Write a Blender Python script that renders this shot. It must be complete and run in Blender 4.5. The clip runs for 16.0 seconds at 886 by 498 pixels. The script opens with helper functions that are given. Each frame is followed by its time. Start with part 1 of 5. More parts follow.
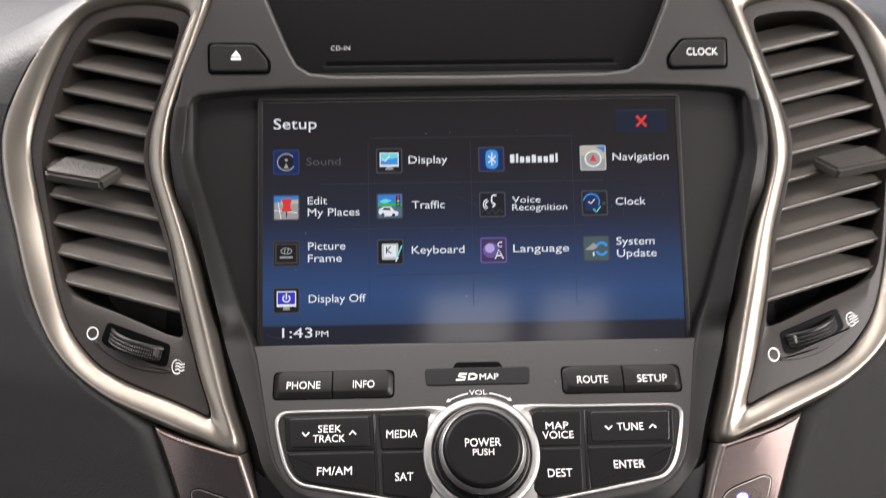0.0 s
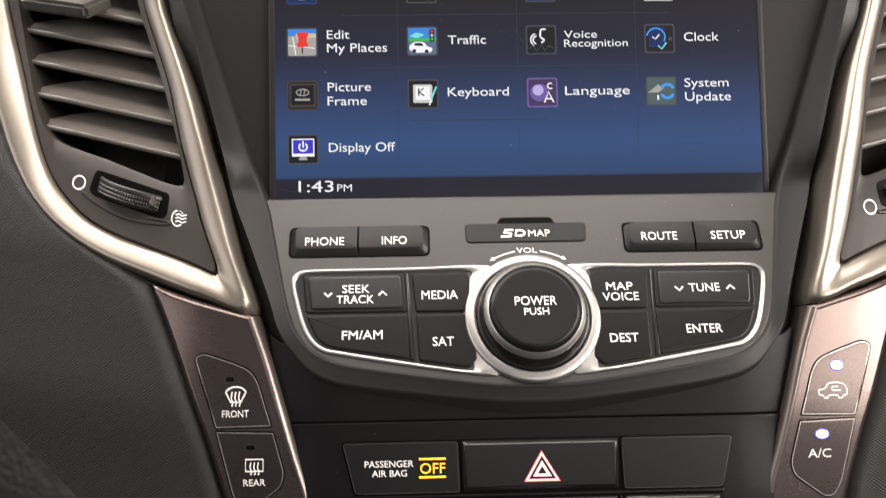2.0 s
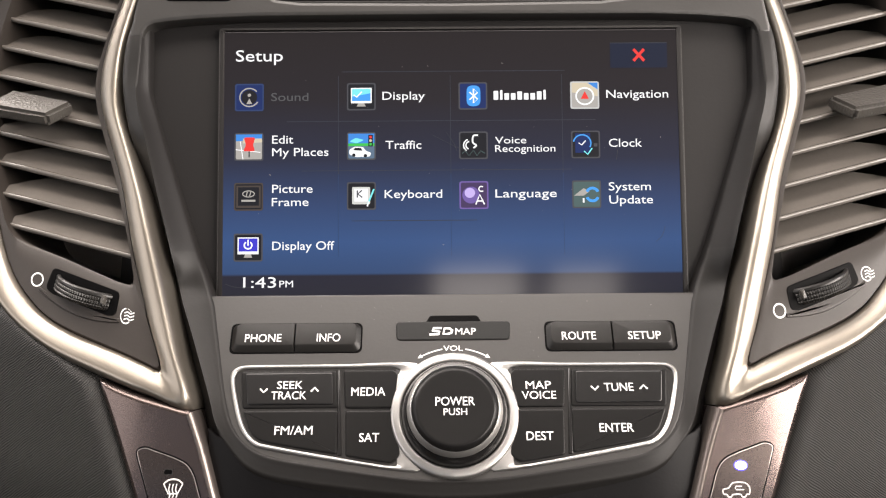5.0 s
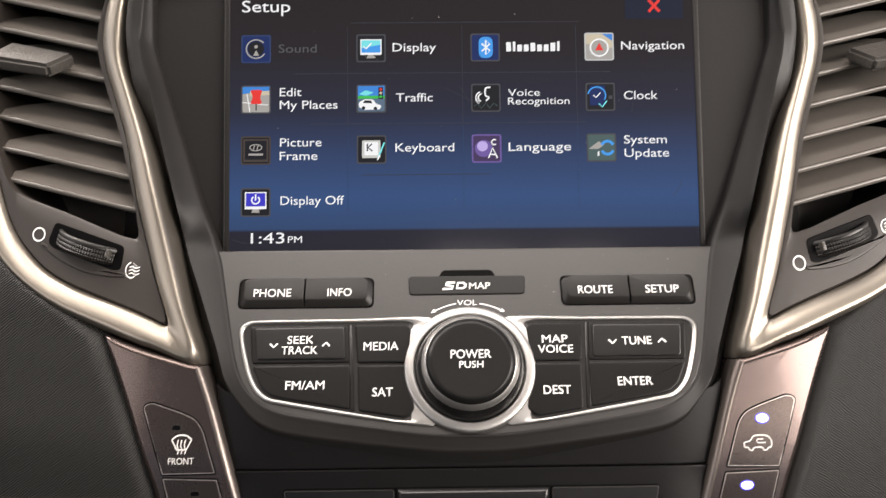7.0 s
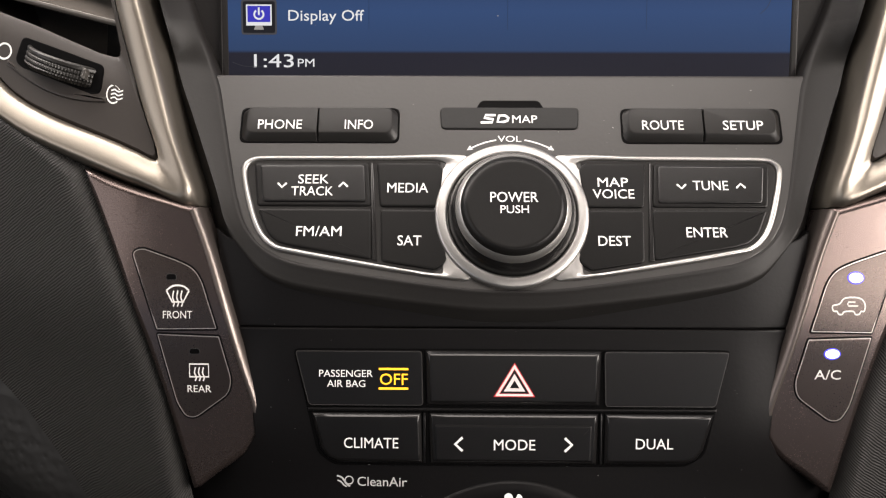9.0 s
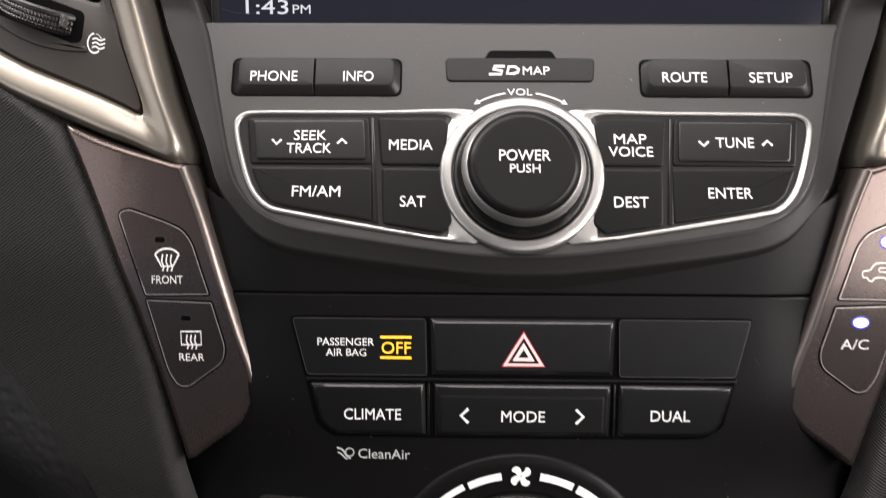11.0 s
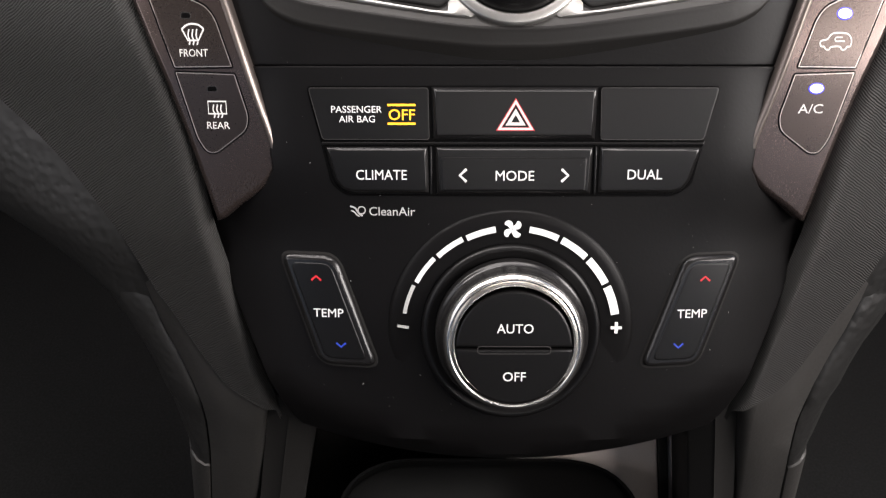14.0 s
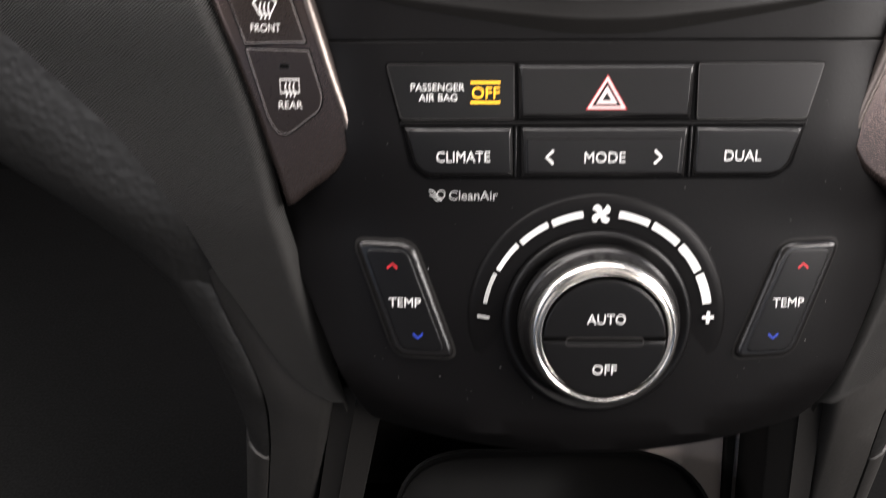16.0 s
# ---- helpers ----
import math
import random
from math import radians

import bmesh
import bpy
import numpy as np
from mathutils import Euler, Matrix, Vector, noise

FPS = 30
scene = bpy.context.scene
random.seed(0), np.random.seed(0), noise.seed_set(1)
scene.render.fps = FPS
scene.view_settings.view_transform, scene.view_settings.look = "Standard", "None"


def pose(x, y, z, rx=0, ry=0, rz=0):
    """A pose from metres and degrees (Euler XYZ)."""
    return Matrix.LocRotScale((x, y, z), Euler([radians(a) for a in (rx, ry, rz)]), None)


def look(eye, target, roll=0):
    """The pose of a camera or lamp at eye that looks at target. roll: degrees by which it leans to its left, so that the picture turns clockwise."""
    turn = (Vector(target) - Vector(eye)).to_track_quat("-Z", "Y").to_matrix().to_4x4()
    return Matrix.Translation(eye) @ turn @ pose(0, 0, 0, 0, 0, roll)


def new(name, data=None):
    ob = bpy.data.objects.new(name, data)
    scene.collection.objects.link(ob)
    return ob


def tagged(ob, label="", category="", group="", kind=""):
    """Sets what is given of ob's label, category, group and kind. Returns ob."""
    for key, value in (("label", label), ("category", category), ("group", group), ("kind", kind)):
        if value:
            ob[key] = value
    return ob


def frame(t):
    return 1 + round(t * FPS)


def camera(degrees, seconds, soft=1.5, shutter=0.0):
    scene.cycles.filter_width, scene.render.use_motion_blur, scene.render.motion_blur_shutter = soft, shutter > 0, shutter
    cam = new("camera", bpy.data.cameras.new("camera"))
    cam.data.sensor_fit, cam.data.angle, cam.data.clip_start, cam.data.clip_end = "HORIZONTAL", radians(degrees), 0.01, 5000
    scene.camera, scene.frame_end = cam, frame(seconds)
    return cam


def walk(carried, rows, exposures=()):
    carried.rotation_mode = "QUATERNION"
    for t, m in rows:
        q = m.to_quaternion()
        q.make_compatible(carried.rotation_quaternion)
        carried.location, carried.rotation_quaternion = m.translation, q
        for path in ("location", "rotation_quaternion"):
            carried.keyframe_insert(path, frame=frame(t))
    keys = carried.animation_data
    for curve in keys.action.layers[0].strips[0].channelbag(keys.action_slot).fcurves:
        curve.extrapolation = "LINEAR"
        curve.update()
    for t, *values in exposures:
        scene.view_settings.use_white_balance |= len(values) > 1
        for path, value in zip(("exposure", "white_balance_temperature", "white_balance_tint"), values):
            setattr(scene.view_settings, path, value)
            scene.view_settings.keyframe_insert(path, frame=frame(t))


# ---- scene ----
cam = camera(57.0, 16.0, soft=1.15, shutter=0.45)
PATH = [
    (0, -0.0217, 0.0083, 0.7760, 70.00, 0.45, -1.62),
    (0.3, -0.0193, 0.0190, 0.7555, 70.23, 0.55, -1.36),
    (0.5, -0.0146, 0.0257, 0.7494, 69.26, 0.40, -1.77),
    (1, -0.0123, 0.0317, 0.7440, 68.02, 0.38, -1.79),
    (1.5, -0.0114, 0.0293, 0.7340, 68.50, 0.33, -1.95),
    (1.8, -0.0289, 0.0306, 0.7120, 68.59, 0.25, -2.05),
    (2, -0.0367, 0.0365, 0.7172, 67.48, 0.40, -1.60),
    (2.5, -0.0387, 0.0290, 0.7232, 67.55, 0.49, -1.56),
    (2.8, -0.0406, 0.0262, 0.7210, 68.27, 0.37, -1.72),
    (3, -0.0349, 0.0274, 0.7351, 66.75, 0.63, -1.31),
    (3.2, -0.0200, 0.0226, 0.7524, 67.19, 0.61, -1.29),
    (3.5, -0.0203, 0.0307, 0.7556, 68.36, 0.43, -1.98),
    (4, -0.0154, 0.0309, 0.7570, 67.97, 0.50, -0.14),
    (4.5, -0.0054, 0.0288, 0.7548, 68.45, 0.24, -0.53),
    (4.7, -0.0045, 0.0302, 0.7539, 68.55, 0.36, -0.29),
    (6.8, -0.0090, 0.0314, 0.7398, 68.17, 0.32, -0.77),
    (7, -0.0130, 0.0312, 0.7353, 68.28, 0.28, -0.95),
    (7.5, -0.0279, 0.0434, 0.7169, 65.83, 0.42, -1.31),
    (8, -0.0201, 0.0617, 0.7041, 60.99, 0.45, -1.27),
    (8.5, -0.0152, 0.0642, 0.7095, 60.16, 0.34, -0.42),
    (8.7, -0.0166, 0.0647, 0.7060, 59.99, 0.11, 0.66),
    (10.8, -0.0206, 0.0832, 0.7030, 55.83, -0.00, 0.58),
    (11, -0.0187, 0.0806, 0.7000, 56.10, 0.16, 0.93),
    (11.2, -0.0174, 0.0722, 0.6961, 55.25, 0.14, 0.87),
    (11.5, -0.0321, 0.0622, 0.6876, 52.45, 0.30, 0.75),
    (11.7, -0.0328, 0.0521, 0.7002, 49.90, 0.46, 1.10),
    (12, -0.0175, 0.0320, 0.6883, 52.71, 0.22, 0.66),
    (12.5, -0.0185, 0.0312, 0.6883, 52.69, 0.17, 0.56),
    (13, -0.0189, 0.0331, 0.6883, 52.51, 0.14, 0.51),
    (13.5, -0.0218, 0.0335, 0.6880, 51.50, 0.11, 0.26),
    (14, -0.0208, 0.0343, 0.6856, 48.93, 0.12, 0.28),
    (14.5, -0.0179, 0.0343, 0.6868, 48.34, 0.11, 0.32),
    (15, -0.0175, 0.0335, 0.6889, 48.13, 0.10, 0.23),
    (15.5, -0.0242, 0.0362, 0.6872, 48.34, 0.17, 0.26),
    (15.7, -0.0349, 0.0525, 0.6951, 47.12, 0.43, 0.22),
    (15.8, -0.0393, 0.0596, 0.6930, 45.59, 0.87, 0.31),
    (16, -0.0451, 0.0462, 0.6784, 47.42, 0.48, 0.43),
]
# seconds, stops, kelvin, tint
EXPOSURES = [(0.0, -0.14, 6150, 10), (0.4, 0.18, 6500, 10), (1.0, 0.3, 6570, 10), (1.6, 0.3, 6570, 10), (2.0, 0.12, 6570, 10), (3.0, 0.18, 6570, 10), (3.5, 0.14, 6570, 10), (4.0, 0.37, 6570, 10), (4.5, 0.42, 6570, 10), (6.8, 0.1, 6570, 10), (7.5, 0.12, 6570, 10), (8.0, -0.22, 6570, 10), (8.5, -0.18, 6570, 10), (11.0, -0.1, 6250, 10), (11.5, 0.0, 6250, 10), (12.0, 0.28, 6250, 10), (13.0, 0.26, 6250, 10), (14.5, 0.21, 6250, 10), (15.5, 0.46, 6250, 10), (16.0, 0.31, 6250, 10)]
walk(cam, [(t, pose(x, y, z, rx, ry, rz)) for t, x, y, z, rx, ry, rz in PATH], EXPOSURES)

# ---- light: daylight through windscreen and side windows, and added roof lamps ----
world = bpy.data.worlds.new("sky")
scene.world = world
world.use_nodes = True
wn = world.node_tree.nodes
sky = wn.new("ShaderNodeTexSky")
sky.sky_type, sky.sun_disc = "NISHITA", False
sky.sun_elevation, sky.sun_rotation = radians(55), radians(20)
wn["Background"].inputs["Strength"].default_value = 0.1
world.node_tree.links.new(sky.outputs[0], wn["Background"].inputs["Color"])


def window_light(name, eye, target, sx, sy, watts, color):
    data = bpy.data.lights.new(name, "AREA")
    data.shape, data.size, data.size_y, data.energy, data.color = "RECTANGLE", sx, sy, watts, color
    data.use_custom_distance, data.cutoff_distance = True, 40.0
    new(name, data).matrix_world = look(eye, target)


DAY = (1.0, 0.908, 0.840)
window_light("windscreen_daylight", (-0.2, 0.64, 1.09), (-0.03, 0.05, 0.62), 1.2, 0.34, 22.0, DAY)
# Overhead lamp added to lift upward faces; no roof window is known.
window_light("added_overhead_light", (0.0, 0.24, 1.235), (0.0, 0.22, 0.0), 0.70, 0.22, 5.0, DAY)
window_light("left_window_daylight", (-0.79, -0.15, 1.0), (0.0, 0.15, 0.62), 1.0, 0.36, 2.5, DAY)
window_light("right_window_daylight", (0.79, -0.15, 1.0), (0.0, 0.15, 0.62), 1.0, 0.36, 20.0, DAY)
# Added lamps below the lining, set to mirror as two pale display patches.
window_light("display_reflection_lamp", (0.07, -0.86, 1.19), (0.07, -0.60, 0.60), 0.17, 0.17, 0.8, DAY)
window_light("display_reflection_lamp", (0.28, -0.86, 1.19), (0.28, -0.60, 0.60), 0.13, 0.17, 0.5, DAY)


# ---- materials ----
def surface(name, color, rough=0.5, metal=0.0, grain=0.08, scale=900.0, bump=0.15, dist=0.0002, stain=0.06, emit=None, power=1.0, spec=0.5):
    """A plain surface with fine grain, broad unevenness and a little relief."""
    m = bpy.data.materials.new(name)
    m.use_nodes = True
    nt = m.node_tree
    p = nt.nodes["Principled BSDF"]
    p.inputs["Roughness"].default_value, p.inputs["Metallic"].default_value = rough, metal
    p.inputs["Specular IOR Level"].default_value = spec
    tc = nt.nodes.new("ShaderNodeTexCoord")
    fine, broad = nt.nodes.new("ShaderNodeTexNoise"), nt.nodes.new("ShaderNodeTexNoise")
    fine.inputs["Scale"].default_value, broad.inputs["Scale"].default_value = scale, 28.0
    fine.inputs["Detail"].default_value, broad.inputs["Detail"].default_value = 3.0, 4.0
    for n in (fine, broad):
        nt.links.new(tc.outputs["Object"], n.inputs["Vector"])
    add = nt.nodes.new("ShaderNodeMath")
    add.operation = "MULTIPLY_ADD"
    add.inputs[1].default_value, add.inputs[2].default_value = grain * 2, 1.0 - grain - stain
    nt.links.new(fine.outputs["Fac"], add.inputs[0])
    add2 = nt.nodes.new("ShaderNodeMath")
    add2.operation = "MULTIPLY_ADD"
    add2.inputs[1].default_value = stain * 2
    nt.links.new(broad.outputs["Fac"], add2.inputs[0])
    nt.links.new(add.outputs[0], add2.inputs[2])
    mix = nt.nodes.new("ShaderNodeVectorMath")
    mix.operation = "SCALE"
    mix.inputs[0].default_value = color
    nt.links.new(add2.outputs[0], mix.inputs["Scale"])
    nt.links.new(mix.outputs[0], p.inputs["Base Color"])
    r = nt.nodes.new("ShaderNodeMath")
    r.operation = "MULTIPLY"
    r.inputs[1].default_value = rough
    nt.links.new(add2.outputs[0], r.inputs[0])
    nt.links.new(r.outputs[0], p.inputs["Roughness"])
    if bump:
        b = nt.nodes.new("ShaderNodeBump")
        b.inputs["Strength"].default_value, b.inputs["Distance"].default_value = bump, dist
        nt.links.new(fine.outputs["Fac"], b.inputs["Height"])
        nt.links.new(b.outputs[0], p.inputs["Normal"])
    if emit:
        p.inputs["Emission Color"].default_value = (*emit, 1)
        p.inputs["Emission Strength"].default_value = power
    return m


def ribbed(name, color, slant):
    """Soft dash skin with fine wavering ribs, about one each 1.2 mm, their groove shade painted in."""
    m = surface(name, color, 0.58, grain=0.2, scale=1500, bump=0, spec=0.22)
    nt = m.node_tree
    tc = nt.nodes.new("ShaderNodeTexCoord")
    turn = nt.nodes.new("ShaderNodeMapping")
    turn.inputs["Rotation"].default_value = (0, radians(slant), 0)
    wave = nt.nodes.new("ShaderNodeTexWave")
    wave.wave_type, wave.bands_direction = "BANDS", "Z"
    for key, value in (("Scale", 440.0), ("Distortion", 6.0), ("Detail", 2.0), ("Detail Scale", 0.35)):
        wave.inputs[key].default_value = value
    b = nt.nodes.new("ShaderNodeBump")
    b.inputs["Strength"].default_value, b.inputs["Distance"].default_value = 0.46, 0.0006
    p = nt.nodes["Principled BSDF"]
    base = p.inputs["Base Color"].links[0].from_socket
    # The rib wave scales the colour too: shade in grooves, light on crests.
    rib_shade, tint = nt.nodes.new("ShaderNodeMapRange"), nt.nodes.new("ShaderNodeVectorMath")
    rib_shade.inputs["To Min"].default_value, rib_shade.inputs["To Max"].default_value = 0.50, 1.42
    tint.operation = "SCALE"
    nt.links.new(wave.outputs["Fac"], rib_shade.inputs["Value"])
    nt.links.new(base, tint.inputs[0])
    nt.links.new(rib_shade.outputs[0], tint.inputs["Scale"])
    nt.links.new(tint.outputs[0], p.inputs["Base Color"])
    nt.links.new(tc.outputs["Object"], turn.inputs["Vector"])
    nt.links.new(turn.outputs[0], wave.inputs["Vector"])
    nt.links.new(wave.outputs["Fac"], b.inputs["Height"])
    nt.links.new(b.outputs[0], nt.nodes["Principled BSDF"].inputs["Normal"])
    return m


def leathery(name, color, scale=760.0, deep=0.5):
    m = surface(name, color, 0.5, grain=0.15, bump=0)
    nt = m.node_tree
    tc = nt.nodes.new("ShaderNodeTexCoord")
    v = nt.nodes.new("ShaderNodeTexVoronoi")
    v.inputs["Scale"].default_value = scale
    v.feature = "SMOOTH_F1"
    b = nt.nodes.new("ShaderNodeBump")
    b.inputs["Strength"].default_value, b.inputs["Distance"].default_value = deep, 0.0004
    nt.links.new(tc.outputs["Object"], v.inputs["Vector"])
    nt.links.new(v.outputs["Distance"], b.inputs["Height"])
    nt.links.new(b.outputs[0], nt.nodes["Principled BSDF"].inputs["Normal"])
    return m


BEZEL = surface("charcoal_satin_plastic", (0.0285, 0.0268, 0.0252), 0.40)
PANEL = surface("black_satin_panel", (0.0038, 0.0035, 0.0036), 0.40, spec=0.13)
KEYPLASTIC = surface("black_key_plastic", (0.0072, 0.0069, 0.0067), 0.32, spec=0.18, bump=0.05)
KEYGREY = surface("dark_grey_key_plastic", (0.0135, 0.0128, 0.0121), 0.36, spec=0.24, bump=0.05)
KEYDARK = surface("black_climate_key_plastic", (0.0045, 0.0043, 0.0044), 0.33, spec=0.27, bump=0.02)
KEYLIT = surface("black_key_gloss", (0.009, 0.0086, 0.0086), 0.24, spec=0.42, bump=0)
RECESS = surface("gloss_black_recess", (0.0022, 0.0021, 0.0022), 0.4, spec=0.04)
# Bezel plastic again, darker: the rim's shade is put into this colour.
RIM = surface("charcoal_plastic_darkened", (0.0145, 0.0137, 0.0129), 0.46, spec=0.22)
# Lighter copy of the switch panel's bronze: the rolled edge's highlight as colour.
EDGELIT = surface("bronze_edge_lit", (0.16, 0.136, 0.123), 0.33, metal=0.8, grain=0.05, scale=2500, bump=0.05)
GAP = surface("black_gap", (0.015, 0.0142, 0.0135), 0.7, spec=0.2)
VENT = surface("dark_brown_vent_plastic", (0.027, 0.0225, 0.0195), 0.45, spec=0.32)
SLAT = surface("grey_slat_plastic", (0.112, 0.101, 0.090), 0.23, bump=0.05)
TAB = surface("charcoal_slider_plastic", (0.050, 0.046, 0.041), 0.32, grain=0.25, scale=900, bump=0.8, dist=0.0005)
SILVER = surface("bronze_silver_paint", (0.262, 0.234, 0.197), 0.36, metal=0.85, grain=0.05, scale=2500, bump=0.05)
FIN = surface("bronze_switch_panel_paint", (0.114, 0.089, 0.082), 0.27, metal=0.85, grain=0.06, scale=2500, bump=0.05)
SATIN = surface("satin_chrome", (0.42, 0.41, 0.395), 0.36, metal=0.9, grain=0.03, bump=0.05)
CHROME = surface("polished_chrome", (0.70, 0.68, 0.65), 0.26, metal=1.0, grain=0.02, bump=0)
PRINT = surface("white_print", (0.77, 0.77, 0.75), 0.6, grain=0.04, bump=0)
FINPRINT = surface("cream_print", (0.74, 0.72, 0.69), 0.6, grain=0.04, bump=0)
# The switch panel's bronze, darkened for the keys' different slant to the light.
BRONZESHADE = surface("bronze_paint_shaded", (0.080, 0.064, 0.058), 0.28, metal=0.85, grain=0.06, scale=2500, bump=0.05)
COVER = surface("dark_grey_cover_plastic", (0.0085, 0.0086, 0.0083), 0.38, spec=0.25)
# Bright tone for the painted highlight along the switch keys' edges.
KEYEDGE = surface("key_edge_glint", (0.50, 0.45, 0.42), 0.34, metal=0.8, grain=0.1)
GREYPRINT = surface("grey_print", (0.45, 0.45, 0.44), 0.6, grain=0.04, bump=0)
# Red of the printed warmer marks and of the hazard sign's painted glow.
REDPRINT_GLOW = surface("red_print_and_glow", (0.55, 0.02, 0.03), 0.6, bump=0)
HAZARD = surface("pinkish_print", (0.80, 0.66, 0.64), 0.6, grain=0.04, bump=0)
RECESSWALL = surface("matt_black_surround", (0.0125, 0.0115, 0.0112), 0.5, spec=0.2)
BLUEPRINT = surface("blue_print", (0.02, 0.05, 0.42), 0.6, bump=0)
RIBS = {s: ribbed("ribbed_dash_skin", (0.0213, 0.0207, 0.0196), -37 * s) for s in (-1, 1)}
LEATHER = leathery("grained_dash_vinyl", (0.0120, 0.0117, 0.0112), 330.0, 0.9)
DECK = leathery("grey_dash_top_vinyl", (0.033, 0.031, 0.0285))
LEG = surface("dark_grey_console_plastic", (0.029, 0.0275, 0.0258), 0.5, grain=0.22, scale=700, bump=0.4)
TRAY = surface("taupe_tray_panel", (0.46, 0.41, 0.375), 0.5)
RUBBER = surface("black_rubber", (0.0030, 0.0030, 0.0030), 0.36, spec=0.05)
CARPET = surface("black_carpet", (0.0068, 0.0067, 0.0067), 0.9, grain=0.3, scale=400)
CLOTH = surface("grey_headliner", (0.07, 0.067, 0.064), 0.9)
BLUE_LED = surface("blue_led", (0.5, 0.5, 0.9), 0.4, bump=0, emit=(0.62, 0.60, 1.0), power=2.2)
BLUE_HALO = surface("blue_led_halo", (0.05, 0.05, 0.6), 0.4, bump=0, emit=(0.06, 0.05, 0.75), power=1.0)
AMBER = surface("amber_lit_print", (0.8, 0.4, 0.02), 0.5, bump=0, emit=(1.0, 0.50, 0.015), power=1.0)
DUST = surface("pale_dust", (0.30, 0.295, 0.28), 0.9, bump=0)


def lit(name, color, power=1.0):
    """A glowing spot of the display."""
    return surface(name, tuple(0.02 * c for c in color), 0.4, spec=0.1, grain=0.02, stain=0.02, bump=0, emit=color, power=power)


def display_glow(name):
    """The display's ground: near black above, deep blue towards the foot, black bar at the very foot."""
    m = surface(name, (0.0085, 0.0074, 0.0074), 0.11, spec=0.24, grain=0.02, stain=0.02, bump=0, emit=(0, 0, 0), power=1.0)
    nt = m.node_tree
    tc = nt.nodes.new("ShaderNodeTexCoord")
    sep = nt.nodes.new("ShaderNodeSeparateXYZ")
    ramp = nt.nodes.new("ShaderNodeValToRGB")
    span = nt.nodes.new("ShaderNodeMapRange")
    span.inputs["From Min"].default_value, span.inputs["From Max"].default_value = DISPLAY_LOW, DISPLAY_HIGH
    stops = [(0.0, (0.012, 0.014, 0.024)), (0.072, (0.012, 0.014, 0.026)), (0.080, (0.023, 0.055, 0.140)), (0.20, (0.027, 0.069, 0.185)), (0.34, (0.022, 0.047, 0.124)), (0.52, (0.015, 0.020, 0.042)), (0.75, (0.0125, 0.012, 0.0165)), (1.0, (0.0105, 0.0095, 0.011))]
    while len(ramp.color_ramp.elements) < len(stops):
        ramp.color_ramp.elements.new(0.5)
    for e, (at, c) in zip(ramp.color_ramp.elements, stops):
        e.position, e.color = at, (*c, 1)
    nt.links.new(tc.outputs["Object"], sep.inputs[0])
    nt.links.new(sep.outputs["Z"], span.inputs["Value"])
    nt.links.new(span.outputs[0], ramp.inputs[0])
    nt.links.new(ramp.outputs[0], nt.nodes["Principled BSDF"].inputs["Emission Color"])
    return m


# ---- shapes: all lengths below in millimetres ----
MM = 0.001


def plane_map(y, z, lean):
    """A flat face through (0, y, z), leaning back; u to the right, v up along it, w out of it."""
    s, c = math.sin(radians(lean)), math.cos(radians(lean))
    return lambda u, v, w: Vector((u, y + v * s - w * c, z + v * c + w * s)) * MM


screen_map = plane_map(335.0, 640.0, 25.4)
ledge_map = plane_map(304.5, 606.3, 48.0)
lower_flat = plane_map(240.3, 521.5, 30.4)


def step01(a, b, x):
    t = min(1.0, max(0.0, (x - a) / (b - a)))
    return t * t * (3 - 2 * t)


def lower_edge(u):
    return -89.6 + 12.0 * (u / 75.0) ** 2


def lower_map(u, v, w):
    """The climate panel's face: flat above, crowned across below, rolled under at its foot."""
    w -= 2.6 * (u / 60.0) ** 2 * step01(20, -12, v) + (0.005 + 0.005 * step01(50, 40, v) - 0.003 * step01(12, 0, v)) * max(0.0, abs(u) - 66) ** 2
    lip = 7.5 + 5.5 * (u / 60.0) ** 2
    w -= 11.0 * max(0.0, (lower_edge(u) + lip - v) / lip) ** 1.35
    return lower_flat(u, v, w)


SIDE_Z = [400, 450, 512, 530, 544, 566, 581, 602, 615, 627, 649, 671, 693, 714, 750, 800]
SIDE_Y = [212, 224, 241, 249, 255.5, 265.5, 275.5, 287, 298.5, 309, 323.5, 341, 354, 365, 380, 398]


def side_y(x, z):
    ys = np.interp([z - 8, z - 4, z, z + 4, z + 8], SIDE_Z, SIDE_Y)
    return float(ys.mean()) + 0.15 * max(0.0, abs(x) - 115)


def side_map(x, z, w):
    """The dash's front beside the centre: x across, z up, w out of the face."""
    yx, yz = (side_y(x + 1, z) - side_y(x - 1, z)) / 2, (side_y(x, z + 1) - side_y(x, z - 1)) / 2
    return (Vector((x, side_y(x, z), z)) + w * Vector((yx, -1, yz)).normalized()) * MM


def counter(pts):
    area = sum(a[0] * b[1] - b[0] * a[1] for a, b in zip(pts, [*pts[1:], pts[0]]))
    return list(pts) if area > 0 else list(reversed(pts))


def mirrored(pts, s):
    return [(s * a, b) for a, b in pts]


def both(half):
    """A whole symmetric outline from its right half, given from the top down."""
    return half + [(-a, b) for a, b in reversed(half) if a]


def rounded(pts, r, n=5):
    pts, out = counter(pts), []
    for i, p in enumerate(pts):
        p = Vector(p)
        a, b = Vector(pts[i - 1]) - p, Vector(pts[(i + 1) % len(pts)]) - p
        k = min(r[i % len(r)] if isinstance(r, (list, tuple)) else r, a.length * 0.48, b.length * 0.48)
        a, b = p + a.normalized() * k, p + b.normalized() * k
        for j in range(n + 1):
            t = j / n
            q = a * (1 - t) ** 2 + p * 2 * t * (1 - t) + b * t * t
            out.append((q.x, q.y))
    return out


